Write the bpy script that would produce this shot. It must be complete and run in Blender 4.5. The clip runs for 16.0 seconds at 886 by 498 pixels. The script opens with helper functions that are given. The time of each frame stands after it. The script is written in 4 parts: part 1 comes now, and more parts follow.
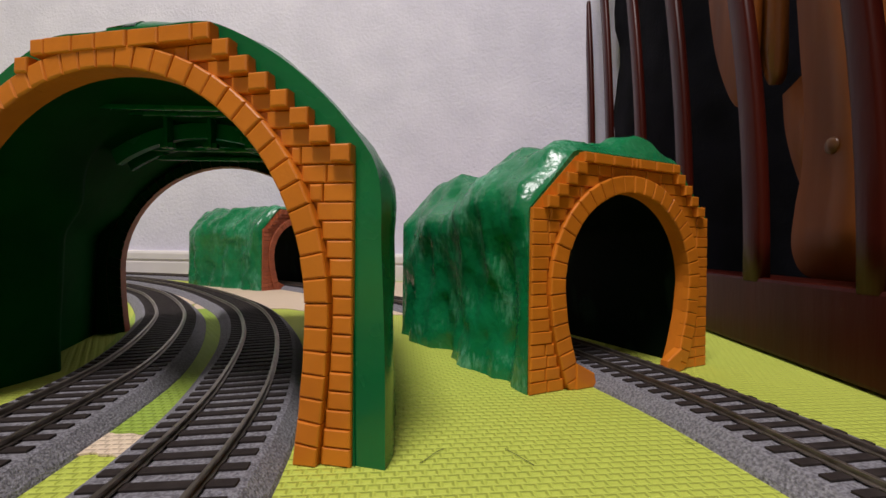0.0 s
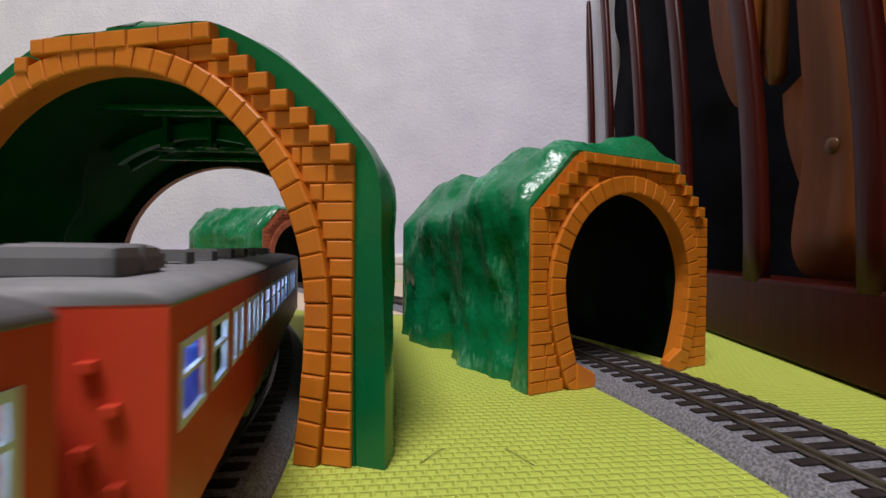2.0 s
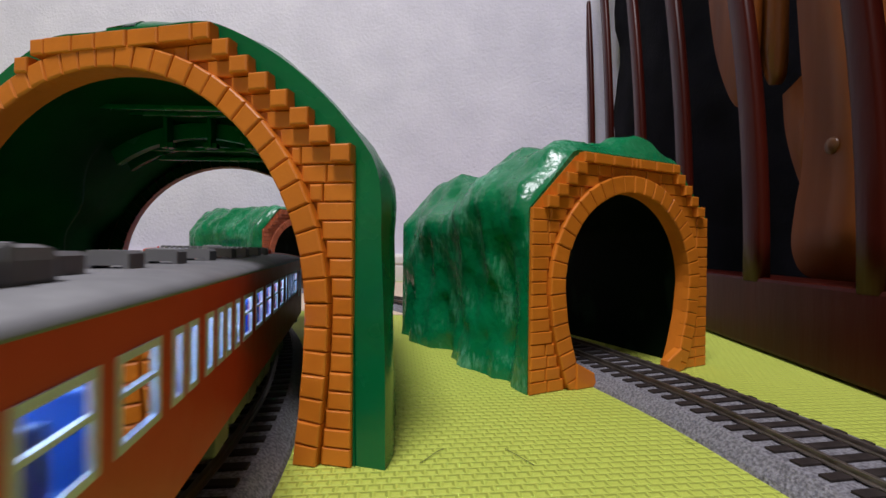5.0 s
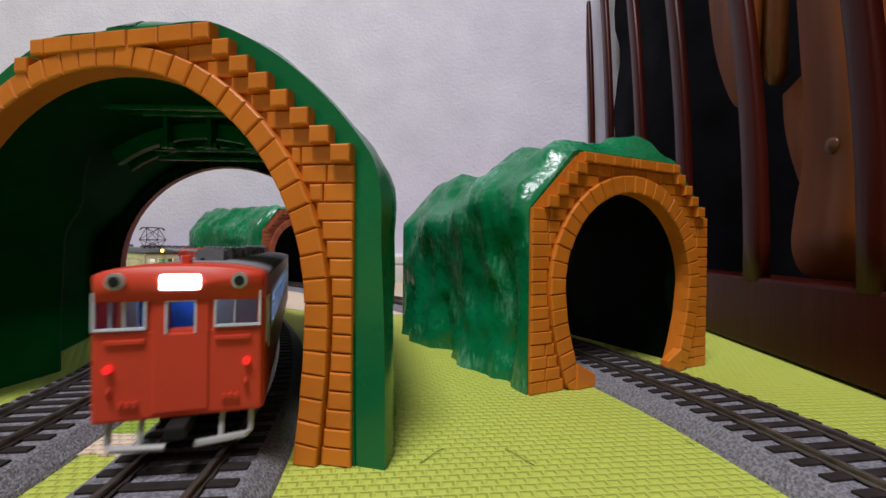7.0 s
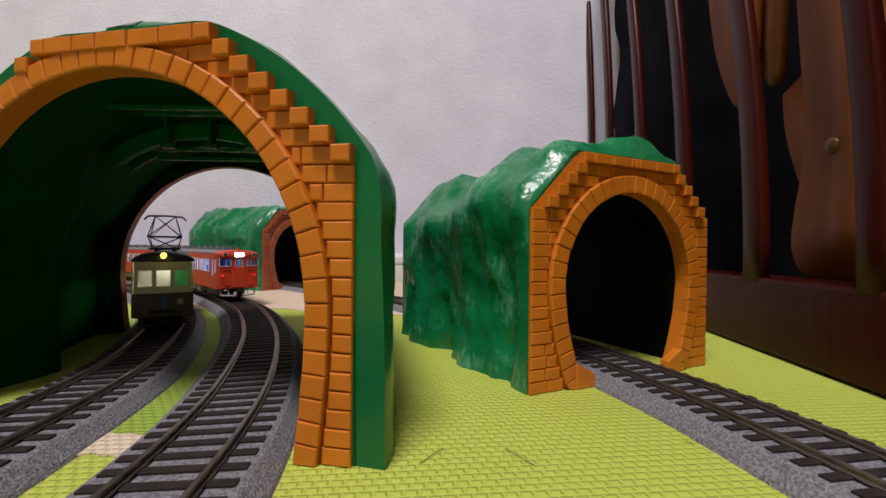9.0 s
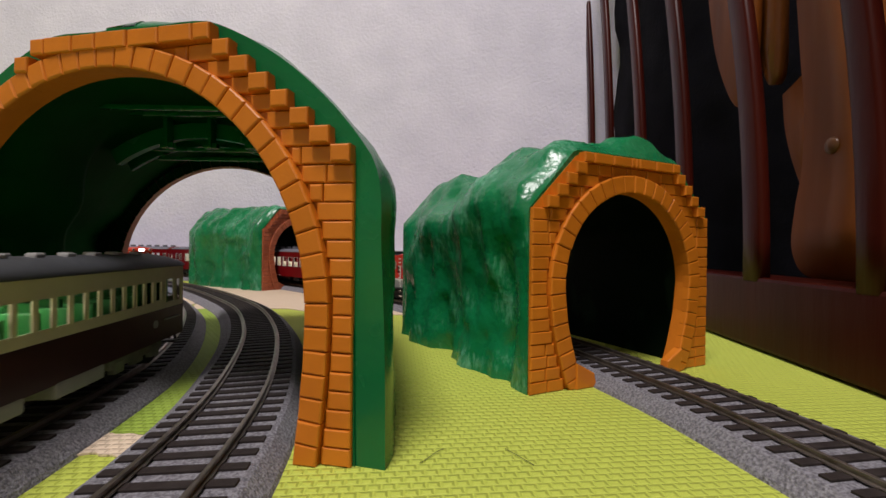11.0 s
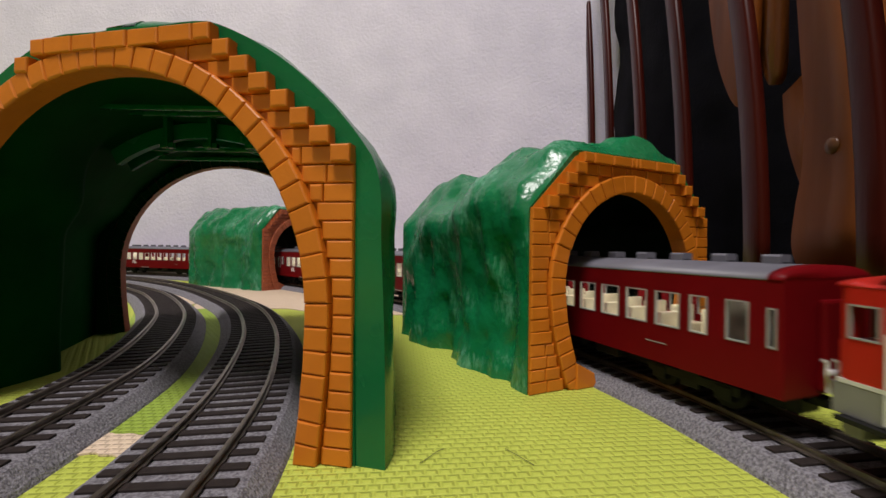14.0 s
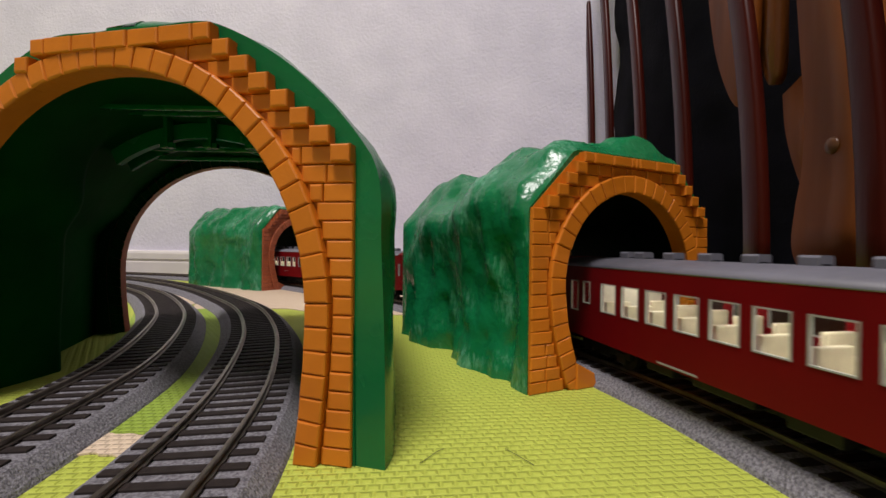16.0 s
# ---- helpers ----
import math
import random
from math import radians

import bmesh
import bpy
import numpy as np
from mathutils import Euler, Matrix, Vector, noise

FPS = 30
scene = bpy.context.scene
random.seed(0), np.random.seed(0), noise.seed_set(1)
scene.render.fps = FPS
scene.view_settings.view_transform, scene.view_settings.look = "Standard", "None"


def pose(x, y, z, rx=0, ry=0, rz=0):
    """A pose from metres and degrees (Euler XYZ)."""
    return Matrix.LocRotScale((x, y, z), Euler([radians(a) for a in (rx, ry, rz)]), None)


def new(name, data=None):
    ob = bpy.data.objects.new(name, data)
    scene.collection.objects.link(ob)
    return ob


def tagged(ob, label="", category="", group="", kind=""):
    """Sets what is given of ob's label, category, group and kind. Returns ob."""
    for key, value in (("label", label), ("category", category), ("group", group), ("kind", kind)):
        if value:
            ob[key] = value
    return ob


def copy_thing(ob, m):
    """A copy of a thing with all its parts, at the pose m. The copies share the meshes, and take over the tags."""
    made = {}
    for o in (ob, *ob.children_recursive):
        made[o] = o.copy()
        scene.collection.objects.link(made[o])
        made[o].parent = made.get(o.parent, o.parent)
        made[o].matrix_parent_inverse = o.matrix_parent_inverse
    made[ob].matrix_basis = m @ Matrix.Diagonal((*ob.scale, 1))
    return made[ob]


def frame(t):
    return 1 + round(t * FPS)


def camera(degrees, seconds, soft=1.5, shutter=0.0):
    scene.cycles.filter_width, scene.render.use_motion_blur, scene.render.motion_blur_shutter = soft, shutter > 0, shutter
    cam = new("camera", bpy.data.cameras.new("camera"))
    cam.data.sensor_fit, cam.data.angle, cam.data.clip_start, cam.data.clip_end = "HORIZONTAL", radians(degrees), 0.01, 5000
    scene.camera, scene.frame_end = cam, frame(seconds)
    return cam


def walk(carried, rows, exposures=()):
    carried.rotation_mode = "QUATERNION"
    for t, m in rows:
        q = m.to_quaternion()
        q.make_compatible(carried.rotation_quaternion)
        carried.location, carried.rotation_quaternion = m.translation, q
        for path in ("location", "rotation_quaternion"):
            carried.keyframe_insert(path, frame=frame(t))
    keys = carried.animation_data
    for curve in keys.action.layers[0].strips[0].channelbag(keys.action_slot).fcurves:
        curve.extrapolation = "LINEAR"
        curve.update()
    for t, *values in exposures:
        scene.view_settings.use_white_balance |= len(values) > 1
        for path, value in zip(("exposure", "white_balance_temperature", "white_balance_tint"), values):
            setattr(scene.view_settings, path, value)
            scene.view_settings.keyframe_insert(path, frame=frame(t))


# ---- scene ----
cam = camera(93.3, 16.0, soft=1.5, shutter=0.35)
EYE = Matrix.Translation((0, 0, 0.0546)) @ pose(0, 0, 0, 90 - 0.15, 0, 0) @ pose(0, 0, 0, 0, 0, 0.7)
walk(cam, [(0, EYE), (16, EYE)], exposures=[(0, 0.0, 6600, 13), (1.0, 0.0, 6500, 13), (3.0, 0.0, 6200, 13), (7.2, 0.0, 6150, 13), (8.2, 0.0, 6400, 13), (9.2, 0.0, 6550, 13), (11.3, 0.0, 6650, 13), (16, 0.0, 6700, 13)])

# ---- light: one ceiling lamp in a closed room ----
world = bpy.data.worlds.new("world")
world.use_nodes = True
world.node_tree.nodes["Background"].inputs[0].default_value = (0.9, 0.93, 1.0, 1)
world.node_tree.nodes["Background"].inputs[1].default_value = 0.05
scene.world = world
lamp_data = bpy.data.lights.new("ceiling_lamp", "AREA")
lamp_data.shape, lamp_data.size, lamp_data.energy = "DISK", 0.75, 62
lamp_data.color = (1.0, 0.955, 0.96)
lamp = new("ceiling_lamp_light", lamp_data)
lamp.matrix_world = pose(-0.32, -0.74, 2.24)

# ---- materials ----


def mat(name, colour, rough=0.5, colour2=None, scale=60.0, bump=0.0, bump_scale=400.0, metal=0.0, spec=0.5,
        stretch=(1, 1, 1), emit=None, strength=0.0, mixlow=0.35, mixhigh=0.65, alpha_coat=0.0, rand=0.0):
    m = bpy.data.materials.new(name)
    m.use_nodes = True
    nt = m.node_tree
    b = nt.nodes["Principled BSDF"]
    b.inputs["Roughness"].default_value = rough
    b.inputs["Metallic"].default_value = metal
    b.inputs["Specular IOR Level"].default_value = spec
    b.inputs["Coat Weight"].default_value = alpha_coat
    tc = nt.nodes.new("ShaderNodeTexCoord")
    mp = nt.nodes.new("ShaderNodeMapping")
    mp.inputs["Scale"].default_value = stretch
    nt.links.new(tc.outputs["Object"], mp.inputs["Vector"])
    n1 = nt.nodes.new("ShaderNodeTexNoise")
    n1.inputs["Scale"].default_value = scale
    n1.inputs["Detail"].default_value = 5
    nt.links.new(mp.outputs[0], n1.inputs["Vector"])
    ramp = nt.nodes.new("ShaderNodeMapRange")
    ramp.inputs[1].default_value, ramp.inputs[2].default_value = mixlow, mixhigh
    nt.links.new(n1.outputs["Fac"], ramp.inputs[0])
    mix = nt.nodes.new("ShaderNodeMix")
    mix.data_type = "RGBA"
    mix.inputs[6].default_value = (*colour, 1)
    mix.inputs[7].default_value = (*(colour2 or [c * 0.82 for c in colour]), 1)
    nt.links.new(ramp.outputs[0], mix.inputs[0])
    out = mix.outputs[2]
    if rand:
        info = nt.nodes.new("ShaderNodeObjectInfo")
        hsv = nt.nodes.new("ShaderNodeHueSaturation")
        rr = nt.nodes.new("ShaderNodeMapRange")
        rr.inputs[3].default_value, rr.inputs[4].default_value = 1 - rand, 1 + rand
        nt.links.new(info.outputs["Random"], rr.inputs[0])
        nt.links.new(rr.outputs[0], hsv.inputs["Value"])
        nt.links.new(out, hsv.inputs["Color"])
        out = hsv.outputs[0]
    nt.links.new(out, b.inputs["Base Color"])
    # a second, finer scale on the gloss
    n2 = nt.nodes.new("ShaderNodeTexNoise")
    n2.inputs["Scale"].default_value = scale * 4.3
    nt.links.new(mp.outputs[0], n2.inputs["Vector"])
    r2 = nt.nodes.new("ShaderNodeMapRange")
    r2.inputs[3].default_value, r2.inputs[4].default_value = max(rough - 0.08, 0.02), min(rough + 0.08, 1)
    nt.links.new(n2.outputs["Fac"], r2.inputs[0])
    nt.links.new(r2.outputs[0], b.inputs["Roughness"])
    if bump:
        n3 = nt.nodes.new("ShaderNodeTexNoise")
        n3.inputs["Scale"].default_value = bump_scale
        n3.inputs["Detail"].default_value = 4
        nt.links.new(mp.outputs[0], n3.inputs["Vector"])
        bp = nt.nodes.new("ShaderNodeBump")
        bp.inputs["Strength"].default_value = 1.0
        bp.inputs["Distance"].default_value = bump
        nt.links.new(n3.outputs["Fac"], bp.inputs["Height"])
        nt.links.new(bp.outputs[0], b.inputs["Normal"])
    if emit:
        b.inputs["Emission Color"].default_value = (*emit, 1)
        b.inputs["Emission Strength"].default_value = strength
    return m


def glass(name, tint=(0.9, 0.95, 1.0), rough=0.04):
    m = bpy.data.materials.new(name)
    m.use_nodes = True
    nt = m.node_tree
    nt.nodes.remove(nt.nodes["Principled BSDF"])
    tr = nt.nodes.new("ShaderNodeBsdfTransparent")
    tr.inputs[0].default_value = (*tint, 1)
    gl = nt.nodes.new("ShaderNodeBsdfGlossy")
    gl.inputs["Roughness"].default_value = rough
    fr = nt.nodes.new("ShaderNodeFresnel")
    fr.inputs["IOR"].default_value = 1.12
    ms = nt.nodes.new("ShaderNodeMixShader")
    nt.links.new(fr.outputs[0], ms.inputs[0])
    nt.links.new(tr.outputs[0], ms.inputs[1])
    nt.links.new(gl.outputs[0], ms.inputs[2])
    nt.links.new(ms.outputs[0], nt.nodes["Material Output"].inputs[0])
    return m


M_WALL = mat("wallpaper", (0.75, 0.725, 0.87), 0.9, (0.655, 0.635, 0.775), 16, 0.0011, 210, mixlow=0.3, mixhigh=0.7)
# dull colours for the unseen walls and ceiling, to lower bounced light
M_WALL_UNSEEN = mat("unseen_wall_beige", (0.40, 0.37, 0.34), 0.9, None, 10)
M_CEIL = mat("unseen_ceiling_paint", (0.55, 0.54, 0.53), 0.9, None, 10)
M_BASE = mat("baseboard_white", (0.78, 0.74, 0.73), 0.45, (0.70, 0.66, 0.66), 20)
M_FLOOR = mat("floor_wood", (0.42, 0.27, 0.15), 0.45, (0.30, 0.18, 0.10), 6, stretch=(1, 8, 1))
M_ORANGE = mat("orange_plastic", (0.63, 0.185, 0.014), 0.36, (0.56, 0.160, 0.011), 90, 0.00008, 700, rand=0.05)
M_BROWN_BRICK = mat("red_brown_plastic", (0.40, 0.105, 0.045), 0.45, (0.31, 0.08, 0.035), 90, 0.00008, 700)
# the shell's green, darkened to stand for shade inside the tunnel
M_GREEN_SHADED = mat("green_plastic_shaded", (0.002, 0.082, 0.013), 0.6, (0.0018, 0.058, 0.009), 30, 0.0004, 60, spec=0.02)
# near-black base carries the tunnel's inner shade; the pale streaks are scrapes
M_SHADED_IN = mat("shaded_scraped_inside", (0.0015, 0.006, 0.003), 0.5, (0.020, 0.045, 0.026), 45, 0.0004, 60, spec=0.06, stretch=(1, 1, 0.45), mixlow=0.56, mixhigh=0.75)
M_BALLAST = mat("ballast_grey", (0.25, 0.245, 0.27), 0.85, (0.11, 0.105, 0.12), 1300, 0.0007, 1500, mixlow=0.38, mixhigh=0.62)
M_SLEEPER = mat("sleeper_brown", (0.018, 0.013, 0.012), 0.65, (0.030, 0.023, 0.021), 200, 0.0001, 800, spec=0.25)
M_RAIL = mat("rail_nickel", (0.20, 0.17, 0.14), 0.36, (0.30, 0.26, 0.22), 150, metal=0.85)
M_RED = mat("vermilion_paint", (0.60, 0.060, 0.028), 0.40, (0.54, 0.052, 0.024), 40, spec=0.25)
M_ROOF = mat("roof_grey", (0.17, 0.17, 0.18), 0.55, (0.14, 0.14, 0.15), 120)
M_MAROON = mat("maroon_paint", (0.150, 0.0030, 0.0055), 0.42, (0.128, 0.0026, 0.0045), 40, spec=0.10)
M_LOCO = mat("signal_red_paint", (0.52, 0.020, 0.012), 0.36, (0.47, 0.018, 0.010), 40, spec=0.35)
M_LGREY = mat("light_grey_paint", (0.36, 0.36, 0.35), 0.45, (0.30, 0.30, 0.29), 80)
M_LROOF = mat("coach_roof_grey", (0.15, 0.15, 0.18), 0.5, (0.125, 0.125, 0.15), 80)
M_SKIRT = mat("skirt_grey_paint", (0.25, 0.25, 0.245), 0.45, (0.21, 0.21, 0.205), 80)
M_WHITE = mat("white_plastic", (0.78, 0.78, 0.76), 0.4, None, 80)
M_SILVER = mat("silver_frame", (0.66, 0.72, 0.82), 0.38, None, 90, spec=0.4)
M_BLACK = mat("black_plastic", (0.007, 0.007, 0.008), 0.55, (0.011, 0.011, 0.011), 90, spec=0.25)
M_UNDER = mat("underframe_grey_green", (0.26, 0.27, 0.21), 0.6, (0.17, 0.18, 0.14), 120)
M_CREAM = mat("cream_paint", (0.70, 0.66, 0.44), 0.4, (0.62, 0.58, 0.39), 60)
M_DBROWN = mat("dark_brown_paint", (0.050, 0.014, 0.012), 0.35, (0.038, 0.011, 0.010), 60)
M_DROOF = mat("tram_roof_dark", (0.055, 0.058, 0.064), 0.5, None, 90)
M_BLUE = mat("blue_seat", (0.015, 0.105, 0.46), 0.6, (0.012, 0.08, 0.36), 150)
M_GSEAT = mat("green_seat", (0.03, 0.28, 0.06), 0.6, None, 150)
M_SEATW = mat("cream_seat", (0.70, 0.64, 0.48), 0.55, None, 150)
M_INT = mat("interior_grey_blue", (0.62, 0.66, 0.74), 0.6, None, 100)
M_INTW = mat("interior_cream", (0.66, 0.62, 0.52), 0.6, None, 100)
M_GLASS = glass("window_glass")
M_LAMPW = mat("lamp_white", (0.9, 0.9, 0.9), 0.4, emit=(0.86, 0.90, 1.0), strength=6.0)
M_LAMPY = mat("lamp_yellow", (0.9, 0.7, 0.3), 0.4, emit=(1.0, 0.60, 0.10), strength=3.0)
M_LAMPWARM = mat("lamp_warm", (0.9, 0.8, 0.6), 0.4, emit=(1.0, 0.66, 0.24), strength=2.2)
M_LAMPR = mat("lamp_red", (0.5, 0.01, 0.01), 0.3, emit=(1.0, 0.02, 0.02), strength=0.8)
M_STRIPC = mat("interior_tube_cool", (0.9, 0.9, 0.9), 0.4, emit=(0.58, 0.80, 1.0), strength=17.0)
M_STRIPW = mat("interior_tube_warm", (0.9, 0.9, 0.9), 0.4, emit=(1.0, 0.92, 0.76), strength=7.0)
M_CRIB = mat("dark_red_wood", (0.046, 0.0056, 0.0030), 0.34, (0.028, 0.0034, 0.0020), 9, 0.0002, 60, stretch=(3, 3, 0.4), spec=0.10)
M_BOARD = mat("brown_wood", (0.30, 0.086, 0.015), 0.45, (0.20, 0.056, 0.010), 10, stretch=(4, 4, 0.5), spec=0.2)
M_BOARD2 = mat("amber_wood", (0.17, 0.050, 0.010), 0.3, (0.18, 0.055, 0.010), 10, stretch=(4, 4, 0.5))
M_CLOTH = mat("black_cloth", (0.0035, 0.0035, 0.006), 0.98, (0.007, 0.007, 0.011), 30, 0.0006, 300, spec=0.1)
M_REDTAG = mat("red_tag", (0.55, 0.02, 0.03), 0.6, None, 90)
M_THREAD = mat("dark_thread", (0.14, 0.16, 0.04), 0.8)


def streaky_green(name):
    # glossy green moulded plastic with pale dry-brushed scuffs
    m = mat(name, (0.004, 0.185, 0.066), 0.27, (0.003, 0.140, 0.048), 25, 0.0016, 85, spec=0.45)
    nt = m.node_tree
    b = nt.nodes["Principled BSDF"]
    src = b.inputs["Base Color"].links[0].from_socket
    tc = nt.nodes.new("ShaderNodeTexCoord")
    mp = nt.nodes.new("ShaderNodeMapping")
    mp.inputs["Scale"].default_value = (1, 1, 0.30)
    mp.inputs["Rotation"].default_value = (0.3, 0.15, 0)
    nt.links.new(tc.outputs["Object"], mp.inputs["Vector"])
    n = nt.nodes.new("ShaderNodeTexNoise")
    n.inputs["Scale"].default_value = 520
    n.inputs["Detail"].default_value = 6
    n.inputs["Roughness"].default_value = 0.7
    nt.links.new(mp.outputs[0], n.inputs["Vector"])
    big = nt.nodes.new("ShaderNodeTexNoise")
    big.inputs["Scale"].default_value = 42
    nt.links.new(tc.outputs["Object"], big.inputs["Vector"])
    mul = nt.nodes.new("ShaderNodeMath")
    mul.operation = "MULTIPLY"
    nt.links.new(n.outputs["Fac"], mul.inputs[0])
    nt.links.new(big.outputs["Fac"], mul.inputs[1])
    rg = nt.nodes.new("ShaderNodeMapRange")
    rg.inputs[1].default_value, rg.inputs[2].default_value = 0.27, 0.42
    rg.inputs[4].default_value = 0.50
    nt.links.new(mul.outputs[0], rg.inputs[0])
    mix = nt.nodes.new("ShaderNodeMix")
    mix.data_type = "RGBA"
    nt.links.new(rg.outputs[0], mix.inputs[0])
    nt.links.new(src, mix.inputs[6])
    mix.inputs[7].default_value = (0.20, 0.52, 0.36, 1)
    nt.links.new(mix.outputs[2], b.inputs["Base Color"])
    return m


M_GREEN = streaky_green("green_plastic")
M_GREEN_PLAIN = mat("green_plastic_plain", (0.003, 0.150, 0.048), 0.26, (0.002, 0.120, 0.038), 22, 0.0006, 60, spec=0.42)


def foam(name, colour, colour2):
    # foam mat with a woven relief of small oblong pads
    m = mat(name, colour, 0.75, colour2, 7)
    nt = m.node_tree
    b = nt.nodes["Principled BSDF"]
    tc = nt.nodes.new("ShaderNodeTexCoord")
    mp = nt.nodes.new("ShaderNodeMapping")
    mp.inputs["Rotation"].default_value = (0, 0, radians(-6))
    nt.links.new(tc.outputs["Object"], mp.inputs["Vector"])
    br = nt.nodes.new("ShaderNodeTexBrick")
    br.inputs["Color1"].default_value = (1, 1, 1, 1)
    br.inputs["Color2"].default_value = (0.85, 0.85, 0.85, 1)
    br.inputs["Mortar"].default_value = (0, 0, 0, 1)
    br.inputs["Scale"].default_value = 1.0
    br.inputs["Mortar Size"].default_value = 0.0009
    br.inputs["Mortar Smooth"].default_value = 1.0
    br.inputs["Brick Width"].default_value = 0.0034
    br.inputs["Row Height"].default_value = 0.0027
    nt.links.new(mp.outputs[0], br.inputs["Vector"])
    bp = nt.nodes.new("ShaderNodeBump")
    bp.inputs["Distance"].default_value = 0.0006
    nt.links.new(br.outputs["Color"], bp.inputs["Height"])
    nt.links.new(bp.outputs[0], b.inputs["Normal"])
    return m


M_MAT_Y = foam("foam_yellow_green", (0.47, 0.54, 0.075), (0.42, 0.49, 0.064))
M_MAT_G = foam("foam_leaf_green", (0.30, 0.42, 0.05), (0.26, 0.38, 0.04))
M_MAT_C = foam("foam_cream", (0.72, 0.58, 0.42), (0.66, 0.52, 0.38))

# ---- mesh helpers ----


def part(name, bm, material, parent=None, label="", smooth=False):
    me = bpy.data.meshes.new(name)
    bmesh.ops.recalc_face_normals(bm, faces=bm.faces)
    bm.to_mesh(me)
    bm.free()
    if smooth:
        me.polygons.foreach_set("use_smooth", [True] * len(me.polygons))
    me.materials.append(material)
    ob = new(name, me)
    if parent:
        ob.parent = parent
    if label:
        tagged(ob, label)
    return ob


def thing(name, m, label, category, group="", kind=""):
    ob = new(name)
    ob.empty_display_size = 0.02
    ob.matrix_world = m
    return tagged(ob, label, category, group, kind)


def box(bm, x0, x1, y0, y1, z0, z1, bevel=0.0):
    r = bmesh.ops.create_cube(bm, size=1)
    vs = r["verts"]
    for v in vs:
        v.co = Vector((x0 + (v.co.x + 0.5) * (x1 - x0), y0 + (v.co.y + 0.5) * (y1 - y0), z0 + (v.co.z + 0.5) * (z1 - z0)))
    if bevel:
        es = list({e for v in vs for e in v.link_edges})
        bmesh.ops.bevel(bm, geom=es, offset=bevel, segments=2, affect="EDGES", profile=0.6)
    return bm


def boxes(*bs, bevel=0.0):
    bm = bmesh.new()
    for b in bs:
        box(bm, *b, bevel=bevel)
    return bm


def tube(bm, pts, r, sides=6):
    # a thin rod along a line of points
    pts = [Vector(p) for p in pts]
    rings = []
    for i, p in enumerate(pts):
        d = (pts[min(i + 1, len(pts) - 1)] - pts[max(i - 1, 0)]).normalized()
        a = d.orthogonal().normalized()
        b = d.cross(a)
        if rings:
            # keep the ring's start near the last one's
            a = (rings[-1][0].co - pts[i - 1])
            a = (a - d * a.dot(d)).normalized()
            b = d.cross(a)
        rings.append([bm.verts.new(p + (a * math.cos(k * math.tau / sides) + b * math.sin(k * math.tau / sides)) * r) for k in range(sides)])
    for A, B in zip(rings, rings[1:]):
        for k in range(sides):
            bm.faces.new((A[k], A[(k + 1) % sides], B[(k + 1) % sides], B[k]))
    bm.faces.new(rings[0][::-1])
    bm.faces.new(rings[-1])
    return bm


def disc(bm, centre, axis, r, depth, sides=16):
    axis = Vector(axis).normalized()
    return tube(bm, [Vector(centre) - axis * depth / 2, Vector(centre) + axis * depth / 2], r, sides)


def loft(rings, closed=True, caps=False):
    bm = bmesh.new()
    vs = [[bm.verts.new(p) for p in ring] for ring in rings]
    n = len(vs[0])
    for A, B in zip(vs, vs[1:]):
        for k in range(n if closed else n - 1):
            bm.faces.new((A[k], A[(k + 1) % n], B[(k + 1) % n], B[k]))
    if caps:
        bm.faces.new(vs[0][::-1])
        bm.faces.new(vs[-1])
    return bm


def curve_points(P, n=24):
    # a smooth curve through points, with its running length
    P = [Vector(p) for p in P]
    out = []
    for i in range(len(P) - 1):
        a, b, c, d = P[max(i - 1, 0)], P[i], P[i + 1], P[min(i + 2, len(P) - 1)]
        lb = (c - b).length
        m0 = (c - a) / ((b - a).length + lb) * lb
        m1 = (d - b) / ((d - c).length + lb) * lb
        for k in range(n):
            t = k / n
            out.append((2 * t ** 3 - 3 * t ** 2 + 1) * b + (t ** 3 - 2 * t ** 2 + t) * m0 + (-2 * t ** 3 + 3 * t ** 2) * c + (t ** 3 - t ** 2) * m1)
    out.append(P[-1])
    pts = np.array([tuple(p) for p in out])
    s = np.concatenate([[0], np.cumsum(np.linalg.norm(np.diff(pts, axis=0), axis=1))])
    return pts, s


class Line:
    def __init__(self, P):
        self.pts, self.s = curve_points(P)

    def at(self, s):
        return Vector((float(np.interp(s, self.s, self.pts[:, 0])), float(np.interp(s, self.s, self.pts[:, 1]))))

    def tangent(self, s):
        return (self.at(s + 0.004) - self.at(s - 0.004)).normalized()


RAIL_TOP = 0.0075
INNER = Line([(-.085, -1.6), (-.090, -.9), (-.095, -.3), (-.100, -.1), (-.107, .03), (-.1125, .095), (-.122, .1483), (-.1311, .1773), (-.1494, .219), (-.1749, .2673), (-.1994, .3067), (-.2479, .3698), (-.3041, .4313), (-.40, .508), (-.52, .567), (-.7, .60), (-1.2, .61), (-3., .61)])
MIDDLE = Line([(-.035, -1.6), (-.038, -.9), (-.042, -.3), (-.047, -.1), (-.052, .02), (-.0573, .0864), (-.063, .121), (-.0708, .1511), (-.0878, .2003), (-.1083, .2481), (-.1432, .3118), (-.1792, .3613), (-.264, .457), (-.351, .534), (-.45, .60), (-.6, .655), (-.8, .678), (-1.3, .69), (-3., .69)])
OUTER = Line([(-3., .765), (-1.3, .76), (-.9, .748), (-.68, .724), (-.516, .695), (-.4315, .672), (-.31, .618), (-.195, .54), (-.11, .46), (-.044, .392), (.03, .29), (.0655, .215), (.0845, .160), (.0916, .1354), (.0978, .101), (.104, .06), (.112, -.05), (.12, -.3), (.125, -1.6)])

# ---- room ----
def wall_line(x):
    return 0.68 - 0.12 * (x + 0.077)


